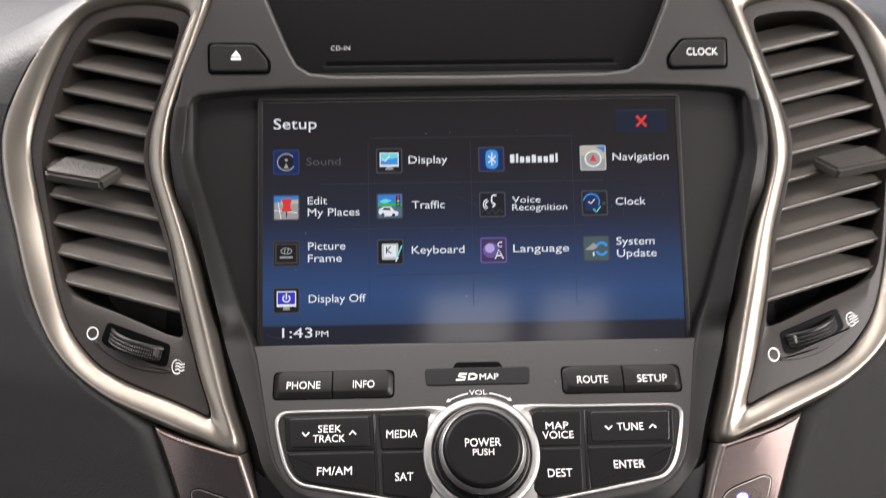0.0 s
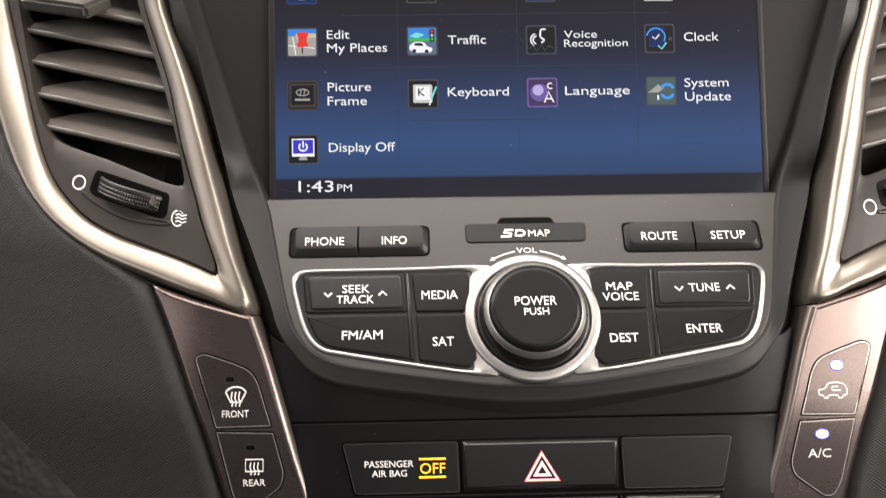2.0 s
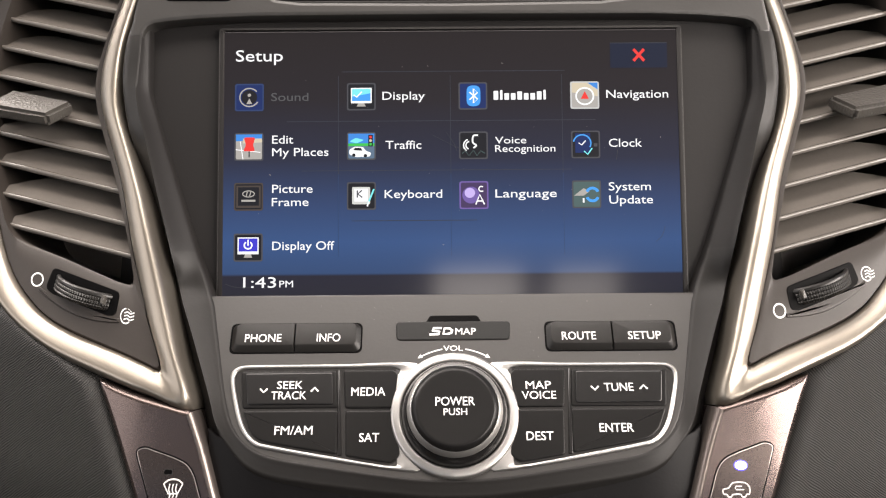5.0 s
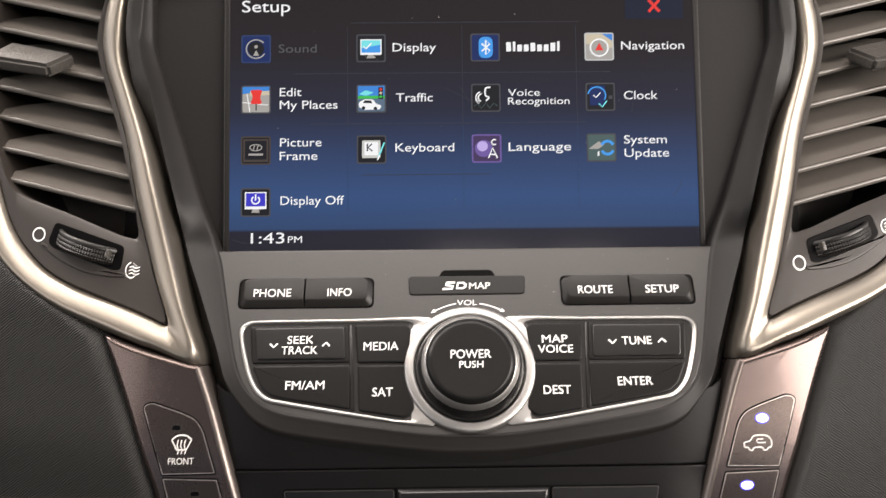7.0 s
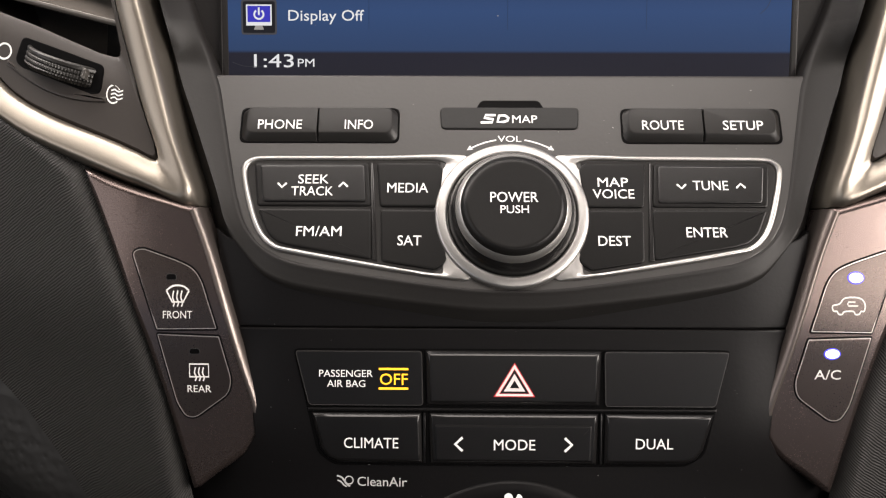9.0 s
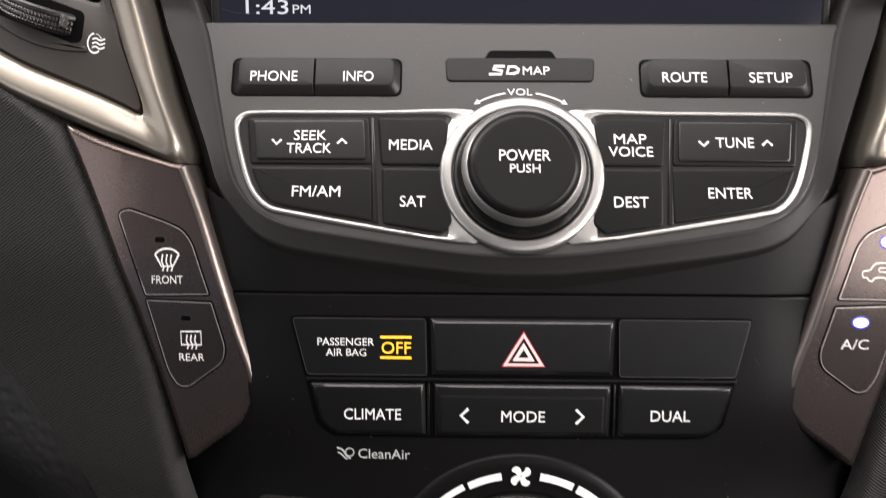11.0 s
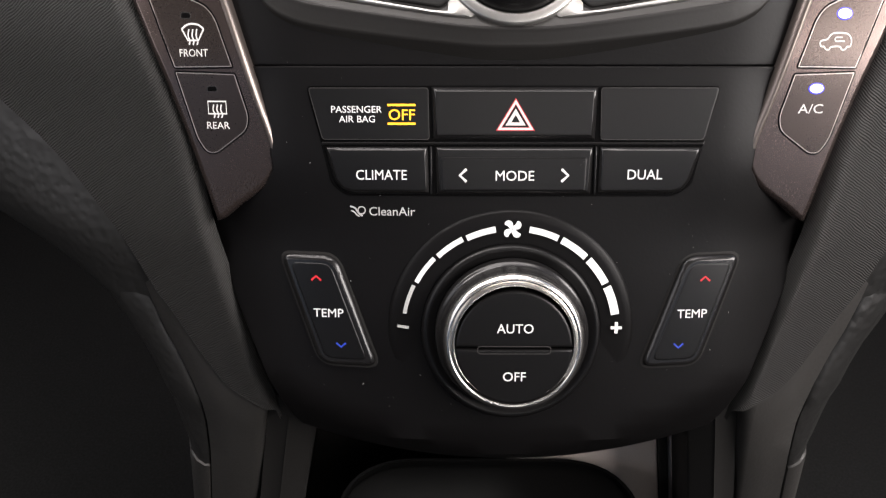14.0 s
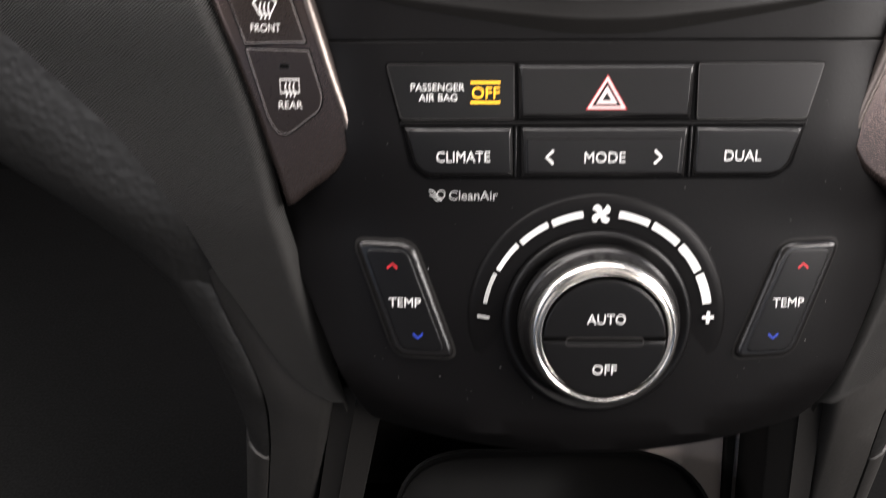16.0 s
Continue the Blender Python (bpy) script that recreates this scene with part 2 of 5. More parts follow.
def spline(keys, n=4, closed=True):
    m, out = len(keys), []
    ks = [np.array(k, float) for k in keys]
    for i in range(m if closed else m - 1):
        p0, p1, p2, p3 = (ks[j % m] if closed else ks[min(max(j, 0), m - 1)] for j in (i - 1, i, i + 1, i + 2))
        for j in range(n):
            t = j / n
            out.append(tuple(0.5 * (2 * p1 + (p2 - p0) * t + (2 * p0 - 5 * p1 + 4 * p2 - p3) * t * t + (3 * p1 - p0 - 3 * p2 + p3) * t ** 3)))
    return out if closed else [*out, tuple(ks[-1])]


def inset(pts, d):
    out, m = [], len(pts)
    for i, p in enumerate(pts):
        a, b = Vector(p) - Vector(pts[i - 1]), Vector(pts[(i + 1) % m]) - Vector(p)
        na, nb = Vector((-a.y, a.x)).normalized(), Vector((-b.y, b.x)).normalized()
        k = na + nb
        k = k / max(0.35, k.dot(k) / 2) if k.length > 1e-6 else na
        out.append((p[0] + k.x * d, p[1] + k.y * d))
    return out


def thing(name, at, label, category, group="", kind=""):
    """An empty at a thing's base, which carries its parts."""
    ob = new(name)
    ob.empty_display_size = 0.02
    ob.location = Vector(at) * MM
    return tagged(ob, label, category, group, kind)


def root_place(ob):
    while ob.parent:
        ob = ob.parent
    return ob.location


def part(name, bm, material, parent, label="", sharp=38):
    """Links a bmesh, in world metres, as one mesh under a thing or a part."""
    mesh = bpy.data.meshes.new(name)
    if parent:
        bmesh.ops.translate(bm, vec=-root_place(parent), verts=bm.verts)
    for f in bm.faces:
        f.smooth = True
    bm.to_mesh(mesh)
    bm.free()
    mesh.set_sharp_from_angle(angle=radians(sharp))
    for m in material if isinstance(material, (list, tuple)) else [material]:
        mesh.materials.append(m)
    ob = new(name, mesh)
    ob.parent = parent
    return tagged(ob, label)


def warp(bm, put, cut=0.0):
    if cut:
        for axis in (0, 1):
            lo, hi = min(v.co[axis] for v in bm.verts), max(v.co[axis] for v in bm.verts)
            for k in range(math.ceil(lo / cut), math.floor(hi / cut) + 1):
                at, no = Vector((0, 0, 0)), Vector((0, 0, 0))
                at[axis], no[axis] = k * cut + 0.013, 1
                bmesh.ops.bisect_plane(bm, geom=[*bm.verts, *bm.edges, *bm.faces], plane_co=at, plane_no=no, dist=1e-5)
    for v in bm.verts:
        v.co = put(*v.co)
    return bm


def rings(bm, loops, closed=True, cap=False, index=0):
    """Skins a row of equally long loops of (u, v, w)."""
    made = [[bm.verts.new(p) for p in loop] for loop in loops]
    m = len(made[0])
    for a, b in zip(made, made[1:]):
        for i in range(m if closed else m - 1):
            bm.faces.new((a[i], a[(i + 1) % m], b[(i + 1) % m], b[i])).material_index = index
    if cap:
        bm.faces.new(made[-1]).material_index = index
    return made


def at_w(pts, w):
    return [(a, b, w) for a, b in pts]


def plate(name, pts, w0, w1, put, material, parent, label="", bevel=0.5, cut=0.0, sharp=38, flat_edge=False):
    """A slab with rolled or chamfered edges: its outline, its foot and its top."""
    pts, bm = counter(pts), bmesh.new()
    cut = cut or (6.0 if put is lower_map else 0.0)
    if flat_edge:
        rings(bm, [at_w(pts, w0), at_w(pts, w1 - bevel), at_w(inset(pts, bevel * 0.12), w1 - bevel * 0.78), at_w(inset(pts, bevel * 0.9), w1 - bevel * 0.06), at_w(inset(pts, bevel * 1.05), w1), at_w(inset(pts, bevel * 1.05 + 0.2), w1)], cap=True)
        for f in bm.faces:
            f.material_index = int(all(w1 - bevel * 0.8 < p.co.z < w1 - bevel * 0.05 for p in f.verts))
        material = (material, KEYLIT)
    else:
        rings(bm, [at_w(pts, w0), at_w(pts, w1 - bevel), at_w(inset(pts, bevel * 0.3), w1 - bevel * 0.3), at_w(inset(pts, bevel), w1), at_w(inset(pts, bevel + 0.2), w1)], cap=True)
    return part(name, warp(bm, put, cut), material, parent, label, sharp)


def band(name, outer, inner, profile, put, material, parent, label="", cut=0.0, sharp=50):
    """A closed frame between two matching loops; profile: (share of the way in, w)."""
    bm = bmesh.new()
    ccw = counter(outer) == list(outer)
    loops = [[(a[0] + (b[0] - a[0]) * s, a[1] + (b[1] - a[1]) * s, w) for a, b in zip(outer, inner)] for s, w in profile]
    rings(bm, loops if ccw else [list(reversed(q)) for q in loops])
    return part(name, warp(bm, put, cut), material, parent, label, sharp)


def line(name, pts, width, w, put, material, parent, closed=False, label="", high=0.15):
    """A raised stroke along a path."""
    bm = bmesh.new()
    stroke(bm, pts, width, w, closed, high)
    return part(name, warp(bm, put), material, parent, label)


def stroke(bm, pts, width, w, closed=False, high=0.15, index=0):
    m, sides = len(pts), ([], [])
    for i, p in enumerate(pts):
        a = Vector(pts[i - 1] if (i or closed) else p)
        b = Vector(pts[(i + 1) % m] if (i < m - 1 or closed) else p)
        d = (b - a).normalized()
        n = Vector((-d.y, d.x)) * width / 2
        sides[0].append((p[0] - n.x, p[1] - n.y))
        sides[1].append((p[0] + n.x, p[1] + n.y))
    loops = [at_w(sides[0], w - high), at_w(sides[0], w), at_w(sides[1], w), at_w(sides[1], w - high)]
    rings(bm, loops, closed, index=index)


def lathe(name, profile, u, v, put, material, parent, label="", n=72, cap=True, sharp=38):
    """A turned piece: profile of (radius, w) from its foot to its middle."""
    bm = bmesh.new()
    loops = [[(u + r * math.cos(math.tau * i / n), v + r * math.sin(math.tau * i / n), w) for i in range(n)] for r, w in profile]
    rings(bm, loops, cap=cap)
    return part(name, warp(bm, put), material, parent, label, sharp)


def circle(u, v, r, n=32, a0=0.0, a1=360.0):
    return [(u + r * math.cos(radians(a0 + (a1 - a0) * i / n)), v + r * math.sin(radians(a0 + (a1 - a0) * i / n))) for i in range(n if a1 - a0 == 360 else n + 1)]


def box2(u0, v0, u1, v1):
    return [(u0, v0), (u1, v0), (u1, v1), (u0, v1)]


def letters(body, u0, u1, v, high, w, put, material, parent, bold=-0.004, heavy=0.008, name="lettering", label=""):
    """Words in the built-in font from u0 to u1, their capitals 'high' tall and centred on v."""
    curve = bpy.data.curves.new(name, "FONT")
    curve.body, curve.resolution_u, curve.offset = body, 3, bold
    ob = new(name, curve)
    flat_ = bpy.data.meshes.new_from_object(ob.evaluated_get(bpy.context.evaluated_depsgraph_get()))
    bpy.data.objects.remove(ob)
    xs = [q.co.x for q in flat_.vertices]
    high *= 0.94
    k, lo = (u1 - u0) / (max(xs) - min(xs)), min(xs)
    fat, verts, faces = heavy * high, [], []
    for n, (dx, dy) in enumerate(((-fat, -fat), (fat, -fat), (fat, fat), (-fat, fat))):
        first = len(verts)
        verts += [put(u0 + (q.co.x - lo) * k + dx, v + q.co.y / 0.729 * high - high / 2 + dy, w + 0.006 * n) - root_place(parent) for q in flat_.vertices]
        faces += [[first + t for t in p.vertices] for p in flat_.polygons]
    mesh = bpy.data.meshes.new(name)
    mesh.from_pydata(verts, [], faces)
    bpy.data.meshes.remove(flat_)
    mesh.materials.append(material)
    ob = new(name, mesh)
    ob.parent = parent
    return tagged(ob, label)


def art(name, pieces, put, parent, label="", w=0.3):
    """A flat printed or glowing picture: (outline, material) or (path, width, material, closed), later ones on top."""
    bm, mats = bmesh.new(), []
    for i, piece in enumerate(pieces):
        m = piece[1] if len(piece) == 2 else piece[2]
        if m not in mats:
            mats.append(m)
        k, h = mats.index(m), w + 0.03 * i
        if len(piece) == 2:
            f = bm.faces.new([bm.verts.new((a, b, h)) for a, b in counter(piece[0])])
            f.material_index = k
        else:
            stroke(bm, piece[0], piece[1], h, piece[3], 0.02, k)
    return part(name, warp(bm, put), mats, parent, label)


# ---- the car's shell: mostly unseen boxes closing the cabin to shape its light ----
def slab(name, lo, hi, material, label, category):
    bm = bmesh.new()
    bmesh.ops.create_cube(bm, size=1)
    for v in bm.verts:
        v.co = Vector([lo[i] if v.co[i] < 0 else hi[i] for i in range(3)])
    return tagged(part(name, bm, material, None), label, category, kind="structure")


slab("floor", (-0.8, -1.7, -0.03), (0.8, 0.95, 0.0), CARPET, "black carpeted car floor", "floor")
# Unseen roof pieces, kept dark so the display mirrors little of them.
for lo, hi in (((-0.8, 0.36, 1.22), (0.8, 0.45, 1.25)), ((-0.8, -1.0, 1.22), (0.8, 0.12, 1.25)), ((-0.8, 0.12, 1.22), (-0.36, 0.36, 1.25)), ((0.36, 0.12, 1.22), (0.8, 0.36, 1.25)), ((-0.8, -1.7, 1.46), (0.8, -1.0, 1.49)), ((-0.8, -1.0, 1.22), (0.8, -0.97, 1.49))):
    slab("ceiling", lo, hi, CLOTH, "unseen grey roof lining with an opening for an added lamp", "ceiling")
slab("wall_left", (-0.83, -1.7, 0.0), (-0.8, 0.95, 0.78), CARPET, "black door side below the window", "wall")
slab("wall_right", (0.8, -1.7, 0.0), (0.83, 0.95, 0.78), CARPET, "black door side below the window", "wall")
slab("wall_rear", (-0.8, -1.73, 0.0), (0.8, -1.7, 1.25), CARPET, "unseen black wall closing the cabin at the rear", "wall")
slab("wall_front", (-0.8, 0.95, 0.0), (0.8, 0.98, 0.84), CARPET, "black bulkhead behind the dashboard", "wall")


def skin(name, rows, material, parent, label=""):
    """A sheet through rows of places in millimetres."""
    bm = bmesh.new()
    rings(bm, [[Vector(p) * MM for p in row] for row in rows], closed=False)
    return part(name, bm, material, parent, label, 60)


# backing behind all the gaps, and the deck above
core = thing("dashboard_core", (0, 420, 300), "black inner dashboard body behind the trim panels", "dashboard", kind="structure")
skin("backing", [[side_map(x, z, -27) / MM for x in range(-140, 141, 20)] for z in range(800, 440, -10)], GAP, core)


def pad_inner(z):
    """How far out the soft pad begins, at a height."""
    zs = [438, 513, 526, 542, 558, 575, 602, 609, 620, 635, 662, 681, 699, 712, 731, 746, 760, 775, 800]
    xs = [81.4, 98.9, 101.2, 104.2, 109.8, 117.0, 129.8, 148, 168, 183, 196, 204, 207, 204, 193, 179, 163, 110, 60]
    return float(np.interp(z, zs, xs))


def pad_seam(z):
    """Where the ribs end and the grained edge begins."""
    return float(np.interp(z, [440, 445, 447, 450, 453, 457, 465, 478, 487, 497, 506, 520, 531, 544, 565, 600, 640, 800], [82.5, 83.8, 87, 94, 99.8, 103.8, 109.2, 117, 123.4, 128.4, 133, 144, 154.5, 173, 203, 250, 310, 480]))


def pad_place(z, x, sign, rise=0.0):
    xi = pad_inner(z)
    y = (side_y(xi, z) if z > 512 else 216 + (z - 438) * (241 - 216) / 74.0) - 1.5
    edge = max(0.0, 1 - (x - xi) / 4.6)
    top = max(0.0, z - 735 + 0.45 * min(60.0, max(0.0, x - 190)))
    return Vector((sign * x, min(920.0, y + 0.31 * (x - xi) - rise + 6.5 * edge ** 2 + 0.035 * top ** 2), z - 0.010 * min(top, 46.0) ** 2))


def leg_width(z):
    """How wide the smooth part of a console leg is, at a height."""
    return float(np.interp(z, [410, 424, 438, 452, 466, 480, 500], [22.0, 23.2, 25.2, 29.8, 33.4, 34.6, 34.6]))


def facing(rows, sign):
    return rows if sign > 0 else [list(reversed(r)) for r in rows]


for sign in (-1, 1):
    pad = thing("dash_pad", (sign * 160, 330, 450), "dark ribbed soft dashboard pad with a grained edge", "dashboard pad", "dash pads")
    heights = [*range(834, 462, -6), *range(462, 441, -3), 440]
    rows = []
    for z in heights:
        xs = [pad_inner(z) + (pad_seam(z) - pad_inner(z)) * (k / 24) ** 1.3 for k in range(25)]
        rows.append([pad_place(z, x, sign) for x in xs])
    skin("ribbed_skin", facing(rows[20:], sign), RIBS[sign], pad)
    skin("shoulder", facing(rows[:21], sign), DECK, pad, "grey grained vinyl shoulder")
    rows = []
    for z in heights:
        z = max(z, 466)
        wide = min(150, 21.5 + 1.5 * max(0, z - 474))
        tongue = pad_inner(z) + 1 + leg_width(z)
        start = pad_seam(z) + (tongue - pad_seam(z)) * step01(492, 478, z)
        rows.append([pad_place(z, start + wide * k / 10, sign, 2.0 * math.sin(math.pi * min(1.0, k / 6)) * step01(474, 506, z) - 30 * max(0, k / 10 - 0.5) ** 2 - 3.2 * step01(508, 476, z) - 6 * step01(476, 466, z)) for k in range(11)])
        last = rows[-1][-1]
        rows[-1] += [last + Vector((sign * 2, 12, 0)), last + Vector((sign * 3, min(120.0, 938.0 - last.y), 0))]
    skin("grained_edge", facing(rows, sign), LEATHER, pad, "black grained vinyl edge")

    leg = thing("console_leg", (sign * 100, 240, 300), "dark grey plastic console support running down from the dash", "console support", "console supports")
    inner = [(z, 86.4 + max(0, 446 - z) * 0.19) for z in range(500, 250, -10)]

    def leg_at(z, xi, share, d, a=0.0):
        y = 218.5 + (z - 444) * (0.338 if z > 444 else -0.08)
        xi, wide = max(xi, pad_inner(z) + 1), leg_width(z)
        a += share * wide
        return (sign * (xi + a), y + d + (0.16 + 0.15 * step01(405, 436, z)) * a, z)

    skin("panel", facing([[leg_at(z, xi, a, d) for a, d in ((0, 110), (0, 9), (0.03, 4), (0.1, 1.2), (0.2, 0), (0.6, 0), (0.98, 0.4), (1.0, 2.0))] for z, xi in inner], sign), LEG, leg)
    for name, mat, lo, hi, lift in (("grained_edge", LEATHER, 396, 494, 0.0), ("lower_edge", LEG, 0, 402.5, -0.9)):
        rows = []
        for z, xi in [(q, 86.4 + max(0, 446 - q) * 0.19) for q in (492, 486, 480, 474, 466, 458, 450, 442, 434, 426, 418, 410, 402.4, 401.9, 398, 390, 370, 340, 300, 260)]:
            if lo < z < hi:
                wide = 32.6 + max(0, z - 409) * 0.4 - leg_width(z)
                rise = 0.34 * step01(340, 402, z) if lift else 0.0
                rows.append([Vector(leg_at(z, xi, 1.0, d + lift + 7 * step01(482, 492, z) + (1.4 if lift and z > 402 else 0.0), a * wide)) + Vector((0, 0, rise * a * wide)) for a, d in ((0, 2.2), (0.04, 0.9), (0.2, 0.4), (0.5, 1.4), (0.8, 4.5), (1.0, 11), (1.0, 110))])
        skin(name, facing(rows, sign), mat, leg, "black grained vinyl edge" if mat is LEATHER else "")

# dash top behind and above the trim
top = thing("dash_top", (0, 600, 780), "charcoal grained dashboard top below the windscreen", "dashboard top", kind="structure")
skin("deck", [[(x, y, z) for x in range(-800, 801, 100)] for y, z in ((940, 850), (860, 832), (800, 808), (780, 785))], DECK, top)
skin("deck_front", [[(x, y, z) for x in range(-110, 111, 22)] for y, z in ((790, 800), (650, 812), (540, 812), (490, 800), (474, 786))], DECK, top)

# ---- head unit: bezel, display, keys and volume knob ----
unit = thing("head_unit", (0, 330, 560), "charcoal car head unit with a lit setup menu and black keys", "car stereo")

# side cheeks of the bezel: outer edge, outer ridge and inner ridge, from the top corner down and round under the keys
SIDES = [((126, 90, 2.5), (122.8, 86.5, 4), (121.4, 85, 2.5)), ((129.0, 79, 4.8), (123.3, 77, 5.2), (121.2, 76, 2)), ((130.6, 66, 4.9), (124.3, 63, 5.8), (121.2, 62, 1.5)), ((130.2, 57, 5.2), (124.5, 57, 6.6), (120.8, 56, 1)), ((128.6, 46, 5.2), (123.2, 49, 7.2), (118.4, 47.5, 0.5)), ((126.4, 37, 4.6), (120.3, 39, 8), (115.2, 37, 0.5)), ((121.5, 16, -4), (114.6, 16, 9), (108.6, 16, 0.5)), ((115.6, -5, -9), (108.8, -6.7, 9.5), (101.4, -6.7, 1.5))]
FOOT = [((111.5, 28, -8), (107, 26, 2.4), (96.6, 26, 0.6)), ((107.5, 15, -8), (103.6, 16, 2.2), (93.2, 17, 0.6)), ((103, 4, -8), (99.2, 5, 2.0), (90.6, 6, 0.6)), ((94.5, -20, -9), (90.2, -18.5, 1.6), (85.2, -18, 0.6)),
         ((90, -32.5, -9), (86.2, -30, 0.6), (81.8, -29, 0.5)), ((83.2, -42.4, -9.5), (80.2, -38.4, -0.8), (76.6, -36.4, 0.4)), ((74.0, -50.2, -9), (72.2, -45.4, -1.4), (69, -41.2, 0.4)), ((58.9, -54.0, -9), (58.0, -49.3, -2.0), (56, -44.2, 0.3)), ((18.2, -59.2, -9), (18, -54.4, -2.2), (18, -49.8, 0.3)), ((0, -60.0, -9), (0, -55.2, -2.2), (0, -50.6, 0.3))]
CHEEK = [(screen_map, *row) for row in SIDES] + [(ledge_map, *row) for row in FOOT]


def bezel_cheeks():
    lines = []
    for k in (1, 2, 3):
        half = [row[0](*row[k]) for row in CHEEK]
        lines.append([Vector(p) for p in spline([(-p.x, p.y, p.z) for p in half] + [tuple(p) for p in reversed(half[:-1])], 5, False)])
    loops = []
    for o, r1, r2 in zip(*lines):
        low = step01(0.585, 0.64, r1.z)
        n = Vector((0, -math.cos(radians(46 - 20 * low)), math.sin(radians(46 - 20 * low)))) * MM
        inward = (r2 - r1).normalized() * MM
        loops.append([o - n * 20, o - n * 1.0, o.lerp(r1, 0.12) + n * 0.1, o.lerp(r1, 0.5), o.lerp(r1, 0.88), r1, r1.lerp(r2, 0.12) - n * 0.1, r1.lerp(r2, 0.28) - n * (0.12 + 0.38 * low), r1.lerp(r2, 0.7) - n * (0.12 + 0.43 * low), r1.lerp(r2, 0.9) - n * 0.12, r2, r2 + inward * 0.7 - n * 0.5, r2 + inward * 1.2 - n * 1.6, r2 + inward * 1.8 - n * 8])
    bm = bmesh.new()
    made = rings(bm, loops, closed=False)
    inside = {v for loop in made for v in loop[10:]} | {v for loop in made for v in loop[6:] if v.co.z > 0.634}
    for f in bm.faces:
        f.material_index = 1 if all(v in inside for v in f.verts) else 0
    return part("rim", bm, (RIM, RECESSWALL), unit, sharp=70)


bezel_cheeks()
plate("ledge", both([(0, 21.2), (95.6, 21.2), (92.6, 12), (89.8, 0), (87.4, -10), (85.2, -20), (81.4, -30), (77, -36.8), (69, -41.6), (56, -45), (37, -48), (18, -50.6), (0, -51.4)]), -14, 0, ledge_map, BEZEL, unit, bevel=1.0)
plate("surround", [(-96, -40), (96, -40), (126, 70), (126, 96), (-126, 96), (-126, 70)], -8, -2.5, screen_map, RECESSWALL, unit, "matt black display surround")
plate("top_panel", both([(0, 87.3), (80, 87.0), (100, 86.2), (112, 85.2), (118, 84.4), (120.6, 83.2), (122.0, 81), (122.6, 78.5), (128.6, 78.5), (127, 86), (125.2, 96), (119, 113), (113, 128), (104, 152), (98, 152), (87.5, 124), (79.5, 105), (75.5, 97.5), (70, 94), (60, 92.8), (0, 92.2)])[::-1], -3, 5, screen_map, BEZEL, unit, bevel=1.5)
plate("slot_recess", box2(-100, 88, 100, 154), -9, -5, screen_map, PANEL, unit, "gloss black disc slot recess")
plate("disc_slot", rounded(box2(-64, 100.2, 66, 102.4), 1), -5, -4.8, screen_map, RECESS, unit, bevel=0.1)
plate("slot_lip", rounded(box2(-66, 96.5, 68, 99.8), 1), -5, -4.4, screen_map, PANEL, unit, bevel=0.5)
letters("CD-IN", -61.9, -53.2, 108.3, 2.3, -4.9, screen_map, GREYPRINT, unit, heavy=0.0)

for s, word in ((-1, "eject"), (1, "clock")):
    key = mirrored([(113.3, 106.7), (94.0, 106.5), (88.0, 99.0), (88.2, 94.4), (113.0, 94.6)], s)
    plate("key_well", rounded([(a * 1.0, b) for a, b in inset(counter(key), -1.2)], 2.4), 3, 5.15, screen_map, RECESS, unit, bevel=0.1)
    k = plate(word + "_key", rounded(key, 2), 4, 6.6, screen_map, RIM, unit, "dark grey key with white print", bevel=0.8)
    if s < 0:
        art("eject_symbol", [([(-103.9, 100.9), (-99.5, 100.9), (-101.7, 103.6)], PRINT), (box2(-103.9, 99.4, -99.5, 100.4), PRINT)], screen_map, k, w=6.68)
    else:
        letters("CLOCK", 95.5, 109.2, 101.0, 3.6, 6.68, screen_map, PRINT, k)

# display
DISPLAY_LOW, DISPLAY_HIGH = (screen_map(0, -24, 0) - Vector((0, 0.33, 0.56))).z, (screen_map(0, 80, 0) - Vector((0, 0.33, 0.56))).z
GLOW = display_glow("display_ground")
display = plate("display", rounded(box2(-92, -27, 92, 82.5), 1), -3, 0, screen_map, GLOW, unit, "lit display with a dark to blue ground", bevel=0.4)
line("display_edge", rounded(box2(-93.0, -28.0, 93.0, 83.5), 1.2), 0.9, 0.1, screen_map, BEZEL, unit, closed=True, high=0.5)
for s in (-1, 1):
    plate("display_edge", box2(s * 92.2 - 1, -30, s * 92.2 + 1, 83), -2.6, 0.4, screen_map, RECESSWALL, unit, bevel=0.5)

WHITE = lit("display_white", (0.82, 0.82, 0.84))
GREY = lit("display_grey", (0.085, 0.085, 0.09))
FAINT = lit("display_faint", (0.040, 0.043, 0.056))
EDGE = lit("display_tile_edge", (0.065, 0.065, 0.075))
DARK = lit("display_dark", (0.016, 0.016, 0.020))
NAVY = lit("display_navy", (0.015, 0.028, 0.11))
SKY = lit("display_sky", (0.05, 0.22, 0.62))
AZURE = lit("display_azure", (0.06, 0.30, 0.75))
CYAN = lit("display_cyan", (0.18, 0.68, 0.72))
RED = lit("display_red", (0.72, 0.045, 0.04))
GREEN = lit("display_green", (0.05, 0.45, 0.08))
STONE = lit("display_stone", (0.36, 0.34, 0.32))
SAND = lit("display_sand", (0.55, 0.48, 0.36))
VIOLET = lit("display_violet", (0.15, 0.10, 0.32))
LILAC = lit("display_lilac", (0.48, 0.38, 0.72))
BROWN = lit("display_brown", (0.062, 0.05, 0.045))
TEAL = lit("display_teal", (0.07, 0.11, 0.11))


